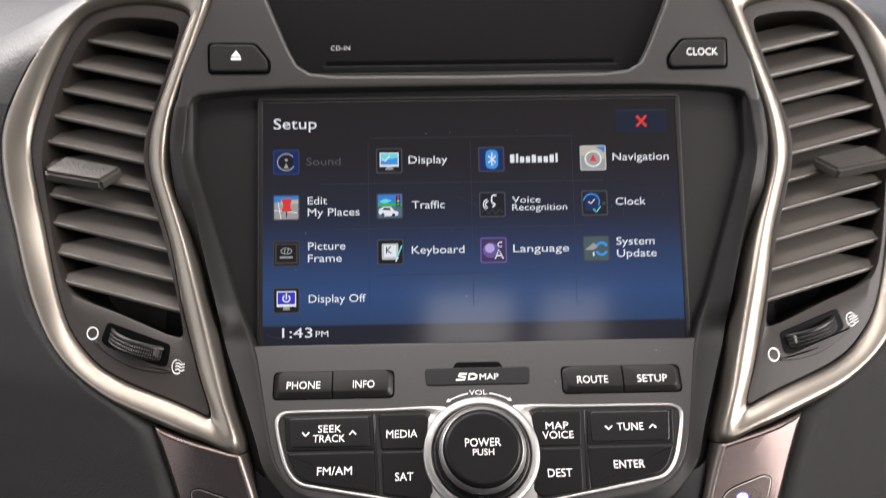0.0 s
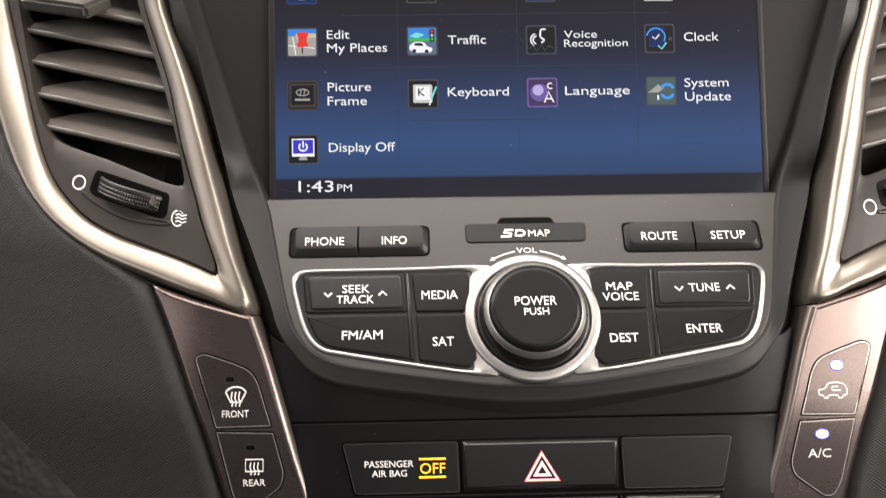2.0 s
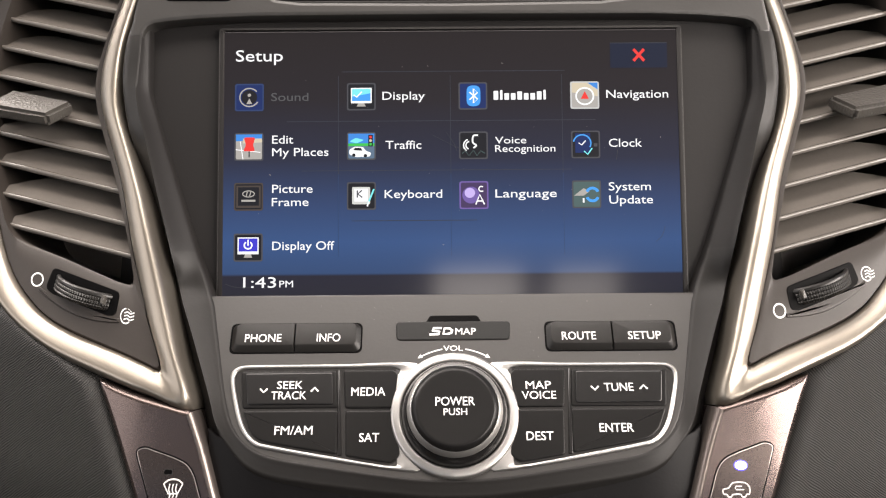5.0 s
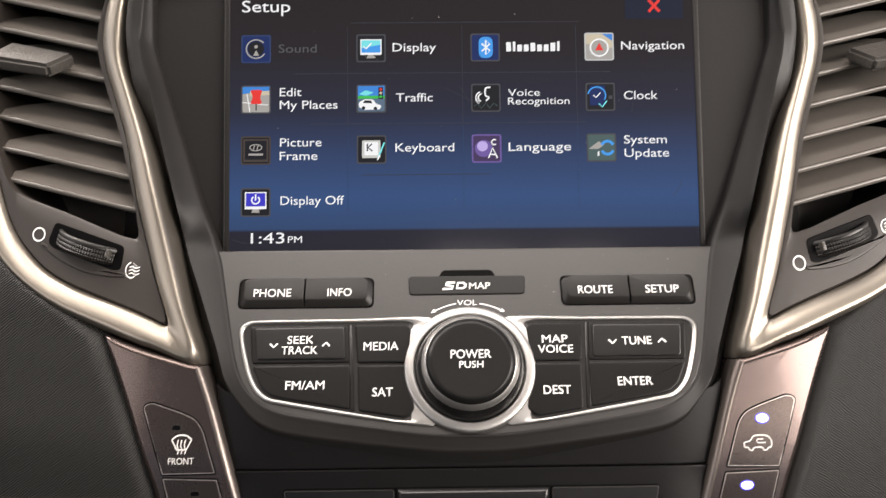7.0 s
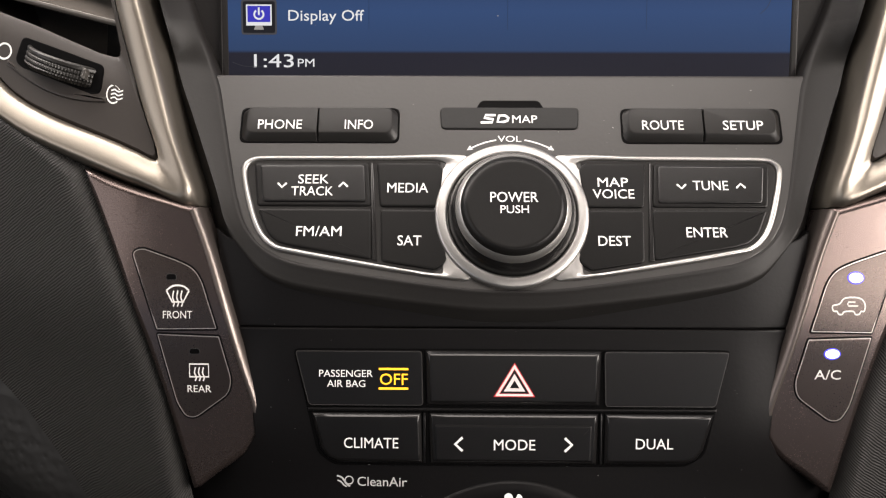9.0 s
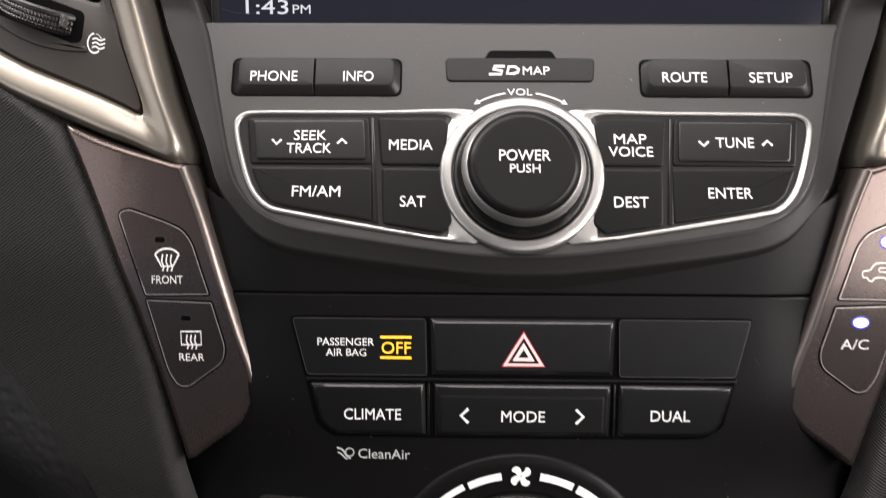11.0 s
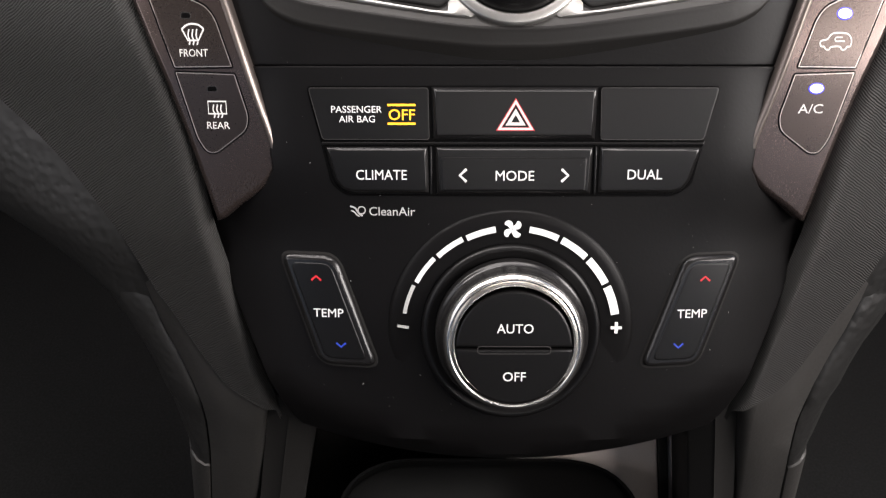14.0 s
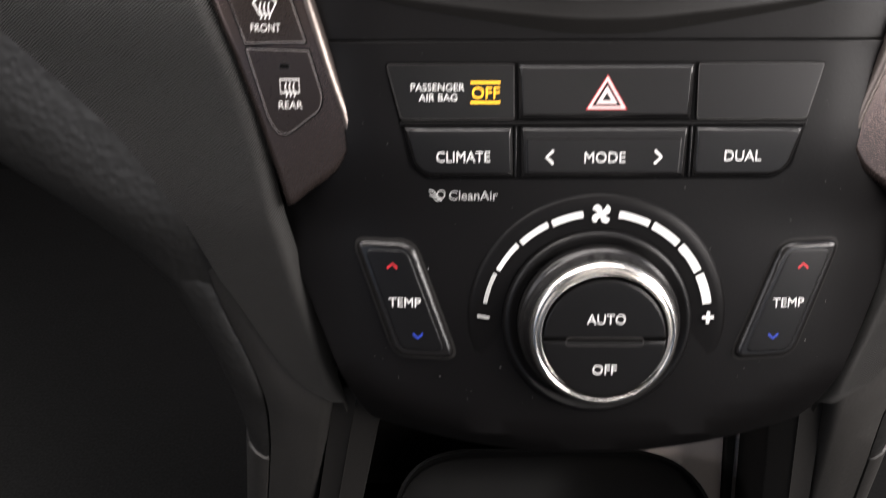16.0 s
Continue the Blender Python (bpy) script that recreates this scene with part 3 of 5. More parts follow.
def on(u, v):
    return lambda pts: [(u + 11.6 * a, v - 11.2 + 11.2 * b) for a, b in pts]


def tile(u, v, ground, rim, pieces, name):
    """A menu picture: pieces in shares of its square."""
    at = on(u, v)
    frame_ = rounded([(0, 0), (1, 0), (1, 1), (0, 1)], 0.08, 3)
    made = [(at(frame_), rim), (at(rounded([(0.05, 0.05), (0.95, 0.05), (0.95, 0.95), (0.05, 0.95)], 0.06, 3)), ground)]
    for piece in pieces:
        made.append((at(piece[0]), piece[1]) if len(piece) == 2 else (at(piece[0]), piece[1] * 11, piece[2], piece[3]))
    art(name, made, screen_map, display, w=0.06)


COL, ROW = (-86.9, -41.9, 3.0, 48.0), (61.0, 40.9, 20.8, 0.5)
monitor = [(box2(0.14, 0.26, 0.86, 0.82), WHITE), ([(0.4, 0.26), (0.6, 0.26), (0.66, 0.14), (0.34, 0.14)], STONE)]
tile(COL[0], ROW[0], NAVY, lit("display_slate", (0.03, 0.05, 0.13)), [(circle(0.5, 0.5, 0.33, 24, 40, 330), 0.045, STONE, False), (circle(0.5, 0.5, 0.27), DARK), ([(0.40, 0.26), (0.60, 0.26), (0.5, 0.46)], STONE), (circle(0.5, 0.58, 0.06, 12), STONE)], "speaker_picture")
tile(COL[1], ROW[0], DARK, EDGE, [*monitor, (box2(0.18, 0.34, 0.82, 0.78), AZURE), ([(0.18, 0.5), (0.82, 0.62), (0.82, 0.78), (0.18, 0.78)], CYAN), ([(0.24, 0.56), (0.34, 0.48), (0.52, 0.68)], 0.05, WHITE, False)], "monitor_picture")
tile(COL[2], ROW[0], NAVY, EDGE, [(rounded(box2(0.28, 0.12, 0.76, 0.88), 0.22), AZURE), ([(0.38, 0.36), (0.66, 0.62), (0.52, 0.76), (0.52, 0.24), (0.66, 0.38), (0.38, 0.64)], 0.055, WHITE, False)], "wireless_picture")
tile(COL[3], ROW[0], STONE, lit("display_pale", (0.5, 0.5, 0.5)), [([(0.05, 0.6), (0.95, 0.45), (0.95, 0.95), (0.05, 0.95)], SAND), ([(0.6, 0.95), (0.95, 0.7), (0.95, 0.95)], SKY), (circle(0.5, 0.46, 0.27), STONE), (circle(0.5, 0.46, 0.30), 0.06, WHITE, True), ([(0.36, 0.36), (0.64, 0.36), (0.5, 0.64)], RED)], "compass_picture")
tile(COL[0], ROW[1], STONE, EDGE, [([(0.05, 0.7), (0.95, 0.8), (0.95, 0.95), (0.05, 0.95)], SKY), ([(0.3, 0.62), (0.95, 0.66), (0.95, 0.8), (0.3, 0.8)], SAND), ([(0.05, 0.4), (0.9, 0.3)], 0.03, WHITE, False), ([(0.3, 0.05), (0.2, 0.7)], 0.03, WHITE, False), (box2(0.49, 0.12, 0.53, 0.36), DARK), (rounded([(0.30, 0.34), (0.72, 0.34), (0.64, 0.56), (0.72, 0.84), (0.32, 0.84), (0.40, 0.56)], 0.08), RED)], "map_pin_picture")
tile(COL[1], ROW[1], lit("display_road", (0.10, 0.15, 0.22)), EDGE, [(box2(0.05, 0.6, 0.95, 0.95), SKY), (rounded([(0.08, 0.66), (0.34, 0.6), (0.6, 0.72), (0.3, 0.8)], 0.06), CYAN), (box2(0.05, 0.5, 0.95, 0.6), GREEN), (rounded([(0.08, 0.20), (0.30, 0.10), (0.80, 0.12), (0.84, 0.26), (0.66, 0.32), (0.56, 0.47), (0.26, 0.48), (0.08, 0.36)], 0.06), WHITE), ([(0.22, 0.35), (0.54, 0.33), (0.49, 0.43), (0.28, 0.44)], DARK), (circle(0.24, 0.17, 0.06, 12), DARK), (circle(0.64, 0.15, 0.06, 12), DARK), (box2(0.74, 0.48, 0.9, 0.9), DARK), (circle(0.82, 0.82, 0.05, 10), RED), (circle(0.82, 0.69, 0.05, 10), SAND), (circle(0.82, 0.56, 0.05, 10), GREEN)], "traffic_picture")
tile(COL[2], ROW[1], DARK, EDGE, [(spline([(0.66, 0.86), (0.5, 0.84), (0.48, 0.6), (0.6, 0.5), (0.5, 0.4)], 4, False), 0.06, WHITE, False), (circle(0.38, 0.5, 0.14, 10, 100, 250), 0.05, WHITE, False), (circle(0.38, 0.5, 0.22, 10, 110, 240), 0.05, WHITE, False), ([(0.1, 0.2), (0.22, 0.3), (0.34, 0.12), (0.5, 0.32), (0.62, 0.12), (0.75, 0.3), (0.9, 0.2)], 0.025, TEAL, False)], "voice_picture")
tile(COL[3], ROW[1], DARK, EDGE, [(box2(0.14, 0.2, 0.66, 0.9), NAVY), (circle(0.38, 0.55, 0.3, 20, -30, 170), 0.05, AZURE, False), ([(0.26, 0.56), (0.36, 0.48), (0.5, 0.64)], 0.04, WHITE, False), ([(0.44, 0.26), (0.56, 0.14), (0.72, 0.36)], 0.05, CYAN, False), (box2(0.78, 0.42, 0.9, 0.54), EDGE)], "clock_picture")
tile(COL[0], ROW[2], DARK, BROWN, [(box2(0.08, 0.1, 0.92, 0.9), BROWN), (box2(0.14, 0.18, 0.86, 0.84), DARK), ([(0.5 + 0.2 * math.cos(q / 10 * math.pi), 0.60 + 0.11 * math.sin(q / 10 * math.pi)) for q in range(20)], 0.035, STONE, True), ([(0.42, 0.52), (0.46, 0.68)], 0.035, STONE, False), ([(0.54, 0.52), (0.58, 0.68)], 0.035, STONE, False), (box2(0.26, 0.32, 0.74, 0.39), STONE)], "frame_picture")
tile(COL[1], ROW[2], DARK, EDGE, [(rounded(box2(0.18, 0.2, 0.80, 0.82), 0.05), lit("display_key", (0.55, 0.55, 0.53))), (box2(0.26, 0.3, 0.72, 0.76), WHITE), ([(0.36, 0.7), (0.36, 0.44)], 0.05, EDGE, False), ([(0.52, 0.7), (0.38, 0.57), (0.53, 0.44)], 0.05, EDGE, False), ([(0.93, 0.74), (0.72, 0.2)], 0.06, CYAN, False), ([(0.76, 0.3), (0.70, 0.12)], 0.05, WHITE, False)], "key_picture")
tile(COL[2], ROW[2], lit("display_plum", (0.06, 0.04, 0.10)), VIOLET, [(circle(0.40, 0.5, 0.30), VIOLET), (circle(0.36, 0.58, 0.18), LILAC), (circle(0.76, 0.72, 0.09, 14, 50, 310), 0.045, WHITE, False), ([(0.56, 0.16), (0.70, 0.52), (0.86, 0.16)], 0.055, WHITE, False), (box2(0.62, 0.26, 0.80, 0.31), WHITE)], "globe_picture")
tile(COL[3], ROW[2], TEAL, EDGE, [([(0.06, 0.45), (0.4, 0.72), (0.6, 0.6), (0.4, 0.45)], STONE), (circle(0.70, 0.52, 0.20, 16, 20, 160), 0.10, AZURE, False), (circle(0.70, 0.46, 0.20, 16, 200, 340), 0.10, AZURE, False), (box2(0.36, 0.18, 0.42, 0.36), WHITE), (box2(0.06, 0.06, 0.94, 0.2), TEAL)], "update_picture")
tile(COL[0], ROW[3], DARK, EDGE, [(box2(0.14, 0.26, 0.86, 0.86), WHITE), (box2(0.18, 0.36, 0.82, 0.82), lit("display_indigo", (0.05, 0.045, 0.50))), (circle(0.5, 0.58, 0.13, 20, 125, 415), 0.055, WHITE, False), (box2(0.475, 0.56, 0.525, 0.78), WHITE), ([(0.4, 0.26), (0.6, 0.26), (0.64, 0.14), (0.36, 0.14)], STONE)], "monitor_off_picture")

for word, a, b, v, h, m in (("Setup", -86.6, -67.8, 72.6, 5.2, WHITE), ("Sound", -72.3, -57.4, 55.6, 3.7, GREY), ("Display", -27.6, -10.6, 55.8, 3.7, WHITE), ("Navigation", 62.5, 87.4, 55.9, 3.7, WHITE), ("Edit", -71.8, -56.9, 38.3, 3.7, WHITE), ("My Places", -71.8, -49.3, 33.2, 3.7, WHITE), ("Traffic", -26.4, -12.1, 35.8, 3.7, WHITE), ("Voice", 17.5, 30.0, 37.4, 3.1, WHITE), ("Recognition", 17.5, 41.6, 34.0, 3.1, WHITE), ("Clock", 63.1, 76.3, 36.0, 3.7, WHITE), ("Picture", -71.7, -55.6, 18.4, 3.7, WHITE), ("Frame", -71.8, -57.2, 13.1, 3.7, WHITE), ("Keyboard", -26.8, -3.9, 16.0, 3.7, WHITE), ("Language", 17.4, 41.8, 15.9, 3.7, WHITE), ("System", 62.7, 79.5, 18.4, 3.7, WHITE), ("Update", 62.8, 80.2, 13.1, 3.7, WHITE), ("Display Off", -71.5, -46.9, -4.4, 3.8, WHITE), ("1:43", -82.9, -70.0, -18.9, 4.7, WHITE), ("PM", -68.6, -63.2, -19.6, 2.9, WHITE)):
    if word == "Edit":
        b = -63.4
    letters(word, a, b, v, h, 0.1, screen_map, m, display, heavy=0.009)
u = 17.1
for tall in (3.7, 4.0, 2.7, 2.7, 3.4, 2.7, 2.7, 3.4, 4.0):
    wide = 1.0 if tall == 4.0 else 1.9
    art("word_bar", [(rounded(box2(u, 53.7, u + wide, 53.7 + tall), 0.3, 2), WHITE)], screen_map, display, w=0.1)
    u += wide + 0.72
art("close_button", [(box2(64.4, 66.5, 87.4, 76.8), lit("display_button", (0.012, 0.016, 0.034))), ([(64.4, 76.7), (87.4, 76.7)], 0.3, FAINT, False), ([(73.8, 69.3), (78.1, 74.1)], 1.15, RED, False), ([(73.8, 74.1), (78.1, 69.3)], 1.15, RED, False)], screen_map, display, w=0.06)
for x in (-45.3, -0.3, 44.6):
    art("grid_line", [([(x, 64), (x, 24)], 0.22, FAINT, False), ([(x, 24), (x, -9)], 0.22, lit("display_grid_blue", (0.030, 0.052, 0.115)), False)], screen_map, display, w=0.05)
for y, a, b in ((65.6, -44, 46), (45.4, -66, 58), (25.4, -60, 48), (5.2, -40, 10)):
    art("grid_line", [([(a, y), (b, y)], 0.26, FAINT, False)], screen_map, display, w=0.05)
SCRATCH = lit("display_scratch", (0.045, 0.046, 0.05))
for path in ([(-7.5, 39.5), (-3, 37.2), (2, 34.6), (6.5, 33.2)], [(-2.0, 40.5), (1.0, 36), (2.2, 33)], [(66, 29), (66.5, 33)], [(81, -4), (83.5, -1.5), (84.8, 2.2)], [(-90.0, -19.5), (-86, -20.8), (-80, -21)]):
    art("scratch", [(spline(path, 5, False), 0.16, SCRATCH, False)], screen_map, display, w=0.3)

# keys under the display
def keycap(name, pts, outer_u, inner_u):
    """A key with a flat face, square towards its neighbour, and chamfers in front and at its free end."""
    def face(cut, front, back):
        return [(outer_u + (inner_u - outer_u) * (cut + (1 - cut - 0.006) * (u - outer_u) / (inner_u - outer_u)), -2.4 + front + (11.0 - front - back) * (v + 2.4) / 11.0) for u, v in pts]

    bm = bmesh.new()
    rings(bm, [at_w(pts, -0.5), at_w(pts, 0.15), at_w(face(0.012, 0.25, 0.05), 0.45), at_w(face(0.062, 2.0, 0.1), 1.55), at_w(face(0.075, 2.3, 0.3), 1.75), at_w(face(0.085, 2.6, 0.5), 1.78)], cap=True)
    return part(name, warp(bm, ledge_map), KEYGREY, unit, "dark grey key with white print", 28)


for s in (-1, 1):
    words = (("PHONE", 78.7, 65.0), ("INFO", 51.6, 42.8)) if s < 0 else (("SETUP", 78.3, 65.9), ("ROUTE", 53.7, 40.9))
    plate("key_well", rounded(mirrored(box2(34.6, -3.0, 84.7, 9.2), s), 2.4), -1, 0.12, ledge_map, RECESS, unit, bevel=0.1)
    for (word, a, b), (x0, x1) in zip(words, ((60.25, 84.0), (35.2, 59.85))):
        pts = counter(mirrored(box2(x0, -2.4, x1, 8.6), s))
        pts = rounded(pts, [2.6 if abs(p[0]) < 36 or abs(p[0]) > 83 else 0.35 for p in pts], 6)
        k = keycap(word.lower() + "_key", pts, s * (84.0 if x1 > 80 else 35.2), s * 60.05)
        letters(word, min(s * a, s * b), max(s * a, s * b), 2.75, 3.5, 1.86, ledge_map, PRINT, k)

plate("card_notch", rounded([(-11.2, 8), (11.4, 8), (9.2, 11.9), (-9.0, 11.9)], 1.2), -0.5, 0.15, ledge_map, RECESS, unit, bevel=0.1)
cover = plate("card_cover", rounded([(-22.0, 9.4), (-21.6, 1.8), (21.3, 1.8), (21.8, 9.4)], 1.7), -0.5, 0.45, ledge_map, COVER, unit, "dark grey card slot cover", bevel=0.35)
letters("MAP", 0.7, 8.5, 5.3, 2.9, 0.53, ledge_map, PRINT, cover)
art("card_mark", [([(-4.5, 6.6), (-7.6, 6.6), (-8.1, 5.7), (-5.2, 5.1), (-5.6, 4.1), (-9.2, 4.05)], 0.8, PRINT, False), ([(-3.9, 4.25), (-3.4, 6.45), (-1.5, 6.45), (-0.5, 5.6), (-0.8, 4.7), (-1.9, 4.25)], 0.85, PRINT, True)], ledge_map, cover, w=0.53)
letters("VOL", -3.9, 3.4, -1.3, 2.3, 0.1, ledge_map, PRINT, unit)
for s in (-1, 1):
    arc = circle(0, -26.7, 25.3, 8, 90 - s * 10, 90 - s * 29)
    art("volume_arrow", [(arc, 0.45, PRINT, False), ([(arc[-1][0] + s * 1.3, arc[-1][1] - 0.7), (arc[-1][0] - s * 0.6, arc[-1][1] - 0.5), (arc[-1][0] + s * 0.3, arc[-1][1] + 0.9)], PRINT)], ledge_map, unit, w=0.1)

outer = [(14, -7.1), (40, -7.3), (62, -7.4), (76, -7.5), (80.5, -8.2), (82.9, -10.6), (82.8, -14.5), (81.0, -22), (78.4, -29.6), (75.4, -34.6), (71.5, -37.8), (66, -39.2), (46.3, -42.8), (20, -46.8), (12, -46.5), (13.5, -40), (14, -26), (14, -14)]
inner = [(21.5, -9.1), (40, -9.0), (62, -9.0), (75.6, -9.1), (79.2, -9.6), (81.1, -11.4), (81.0, -14.6), (79.2, -21.5), (76.7, -28.9), (74.0, -33.4), (70.6, -36.2), (65.6, -37.5), (46.1, -41.1), (24, -44.9), (21.0, -43.5), (22.3, -36), (23.8, -26), (22, -14)]
KEYSHAPES = {"seek": [(79.0, -10.1), (43.8, -9.9), (42.6, -24.1), (77.3, -24.1)], "band": [(77.0, -25.0), (42.5, -25.0), (42.0, -41.0), (65.8, -36.9), (70.4, -35.6), (73.6, -32.7)], "media": [(41.2, -9.9), (22.4, -9.9), (20.8, -11.6), (22.0, -24.3), (39.9, -24.3)], "low": [(39.7, -25.2), (21.5, -25.2), (19.5, -41.5), (23.0, -44.2), (39.0, -41.6)]}
for s in (-1, 1):
    plate("key_field", mirrored(inner, s), -0.5, 0.25, ledge_map, GAP, unit, bevel=0.1)
    o, i = spline(mirrored(outer, s), 4), spline(mirrored(inner, s), 4)
    band("chrome_trim", o, i, [(0, -0.5), (0.05, 0.5), (0.35, 0.95), (0.7, 0.9), (0.95, 0.5), (1, -0.3)], ledge_map, SATIN, unit, "satin chrome trim round the keys")
    top_left, low_left, top_in, low_in = (("seek", "band", "media", "sat") if s < 0 else ("tune", "enter", "map_voice", "dest"))
    k1 = plate(top_left + "_key", rounded(mirrored(KEYSHAPES["seek"], s), 1.2), -0.3, 0.8, ledge_map, KEYPLASTIC, unit, "black rocker key with white print", bevel=0.5)
    plate("rocker", rounded(mirrored([(77.2, -10.9), (45.0, -10.7), (44.2, -22.9), (75.6, -22.9)], s), 1.0), 0.7, 1.3, ledge_map, KEYLIT, k1, bevel=0.45)
    k2 = plate(low_left + "_key", rounded(mirrored(KEYSHAPES["band"], s), 1.2), -0.3, 0.95, ledge_map, KEYPLASTIC, unit, "black key with white print", bevel=0.5)
    k3 = plate(top_in + "_key", rounded(mirrored(KEYSHAPES["media"], s), 1.2), -0.3, 0.95, ledge_map, KEYPLASTIC, unit, "black key with white print", bevel=0.5)
    k4 = plate(low_in + "_key", rounded(mirrored(KEYSHAPES["low"], s), 1.2), -0.3, 0.95, ledge_map, KEYPLASTIC, unit, "black key with white print", bevel=0.5)
    plate("divider", mirrored([(42.4, -9.8), (43.2, -9.8), (41.9, -41.2), (40.3, -41.4)], s), 0, 0.7, ledge_map, KEYLIT, unit, bevel=0.25)
    if s < 0:
        letters("SEEK", -65.1, -55.8, -15.5, 3.3, 1.4, ledge_map, PRINT, k1)
        letters("TRACK", -67.0, -54.3, -19.4, 3.3, 1.4, ledge_map, PRINT, k1)
        letters("FM/AM", -64.8, -51.2, -32.2, 3.5, 1.04, ledge_map, PRINT, k2)
        letters("MEDIA", -37.8, -25.4, -18.1, 3.5, 1.04, ledge_map, PRINT, k3)
        letters("SAT", -34.3, -27.2, -35.0, 3.5, 1.04, ledge_map, PRINT, k4)
        low, high = (-71.3, -68.6), (-52.6, -49.9)
    else:
        letters("TUNE", 55.0, 65.7, -17.2, 3.4, 1.4, ledge_map, PRINT, k1)
        letters("ENTER", 52.0, 64.2, -32.1, 3.5, 1.04, ledge_map, PRINT, k2)
        letters("MAP", 26.3, 35.5, -16.1, 3.3, 1.04, ledge_map, PRINT, k3)
        letters("VOICE", 24.7, 37.2, -19.9, 3.3, 1.04, ledge_map, PRINT, k3)
        letters("DEST", 25.6, 35.2, -34.9, 3.5, 1.04, ledge_map, PRINT, k4)
        low, high = (50.2, 53.0), (68.1, 70.9)
    mid = -17.5
    art("down_mark", [([(low[0], mid + 0.6), (sum(low) / 2, mid - 0.8), (low[1], mid + 0.6)], 0.62, PRINT, False)], ledge_map, k1, w=1.4)
    art("up_mark", [([(high[0], mid - 0.6), (sum(high) / 2, mid + 0.8), (high[1], mid - 0.6)], 0.62, PRINT, False)], ledge_map, k1, w=1.4)

knob = lathe("volume_knob", [(19.5, 0.5), (19.35, 2.2), (18.6, 4.4), (17.6, 6.2), (17.0, 6.8)], 0, -26.7, ledge_map, KEYLIT, unit, "black volume knob in a satin chrome ring", cap=False)
lathe("base_ring", [(23.3, -1), (23.25, 0.9), (23.0, 1.5), (22.4, 1.8), (20.4, 2.2), (19.9, 2.1), (19.6, 1.6), (19.5, 0.2)], 0, -26.7, ledge_map, SATIN, knob, "satin chrome ring", cap=False, sharp=60)
lathe("bright_ring", [(17.1, 6.3), (17.15, 7.0), (16.9, 7.5), (16.0, 8.5), (15.6, 8.8), (15.3, 8.4)], 0, -26.7, ledge_map, SATIN, knob, "satin chrome inner ring", cap=False, sharp=60)
lathe("cap", [(15.5, 7.4), (15.45, 8.7), (15.25, 9.05), (13.95, 10.1), (13.6, 10.22), (13.0, 10.2), (8, 10.1), (0.5, 10.0)], 0, -26.7, ledge_map, KEYPLASTIC, knob)
letters("POWER", -6.9, 7.0, -24.6, 3.5, 10.3, ledge_map, PRINT, knob)
letters("PUSH", -4.0, 4.2, -28.4, 2.7, 10.3, ledge_map, PRINT, knob)

# ---- climate panel ----
climate = thing("climate_panel", (0, 230, 450), "black climate control panel with keys and a round fan dial", "climate control")
plate("upper_face", both([(0, 46.45), (84, 46.45), (87.5, 60), (89.5, 76), *[(u, 56.5 + 0.0023 * u * u) for u in (86, 76, 64, 50, 36, 20)], (0, 56.5)]), -16, -1.0, lower_map, PANEL, climate, bevel=0.5)
plate("face", both([(0, 46.3), (84, 46.3), (78.6, 26), (77, 14), (80.5, 8), (88, 3), (95.5, -1.2), (101, -6), (96.8, -21), (94.8, -27), (88.8, -42.5), (82.5, -58.5), (79.8, -64.5), (77.2, -71), (75.6, -74), *[(u, lower_edge(u)) for u in (73, 66, 57, 48, 39, 30, 21, 12)], (0, lower_edge(0))]), -20, 0, lower_map, PANEL, climate, bevel=0.5, cut=6)
plate("key_field", rounded([(-65.2, 40.3), (65.0, 40.3), (60.6, 23.5), (57.5, 9.0), (52.0, 5.4), (-53.2, 5.4), (-58.0, 9.0), (-61.2, 23.5)], 2), -0.5, 0.1, lower_map, RECESS, climate, bevel=0.05, cut=9)
airbag = plate("airbag_indicator", rounded([(-64.6, 39.7), (-26.7, 39.7), (-26.3, 23.4), (-60.4, 23.4)], 1.3), 0, 0.9, lower_map, KEYDARK, climate, "black indicator panel with a lit amber sign", bevel=0.35)
hazard = plate("hazard_key", [(-25.8, 39.8), (26.4, 39.8), (25.8, 23.6), (-25.3, 23.6)], 0, 1.7, lower_map, KEYDARK, climate, "black hazard key with a white triangle edged in painted red glow", bevel=1.4, flat_edge=True)
blank = plate("blank_key", rounded([(27.2, 39.8), (64.3, 39.8), (60.2, 23.4), (27.5, 23.4)], 1.3), 0, 0.9, lower_map, KEYDARK, climate, bevel=0.35)
# Paler line drawn as the highlight on these two flat keys' edges.
for key, pts in ((airbag, [(-64.6, 39.7), (-26.7, 39.7), (-26.3, 23.4), (-60.4, 23.4)]), (blank, [(27.2, 39.8), (64.3, 39.8), (60.2, 23.4), (27.5, 23.4)])):
    line("edge", inset(counter(rounded(pts, 1.3)), 0.2), 0.2, 0.93, lower_map, BEZEL, key, closed=True, high=0.3)
k_cl = plate("climate_key", [(-59.6, 21.3), (-26.9, 21.3), (-26.4, 6.3), (-51.6, 6.3), (-54.6, 7.4), (-57.0, 10.4)], 0, 1.4, lower_map, KEYDARK, climate, bevel=1.2, flat_edge=True, cut=9)
k_mo = plate("mode_key", [(-24.7, 21.3), (25.6, 21.3), (25.0, 6.2), (-24.2, 6.2)], 0, 1.3, lower_map, KEYDARK, climate, "black rocker key with white print", bevel=1.1, flat_edge=True)
plate("rocker", rounded([(-23.0, 18.0), (23.6, 18.0), (23.2, 7.2), (-22.6, 7.2)], 0.8), 1.1, 1.7, lower_map, KEYDARK, k_mo, bevel=0.5, cut=3, sharp=25)
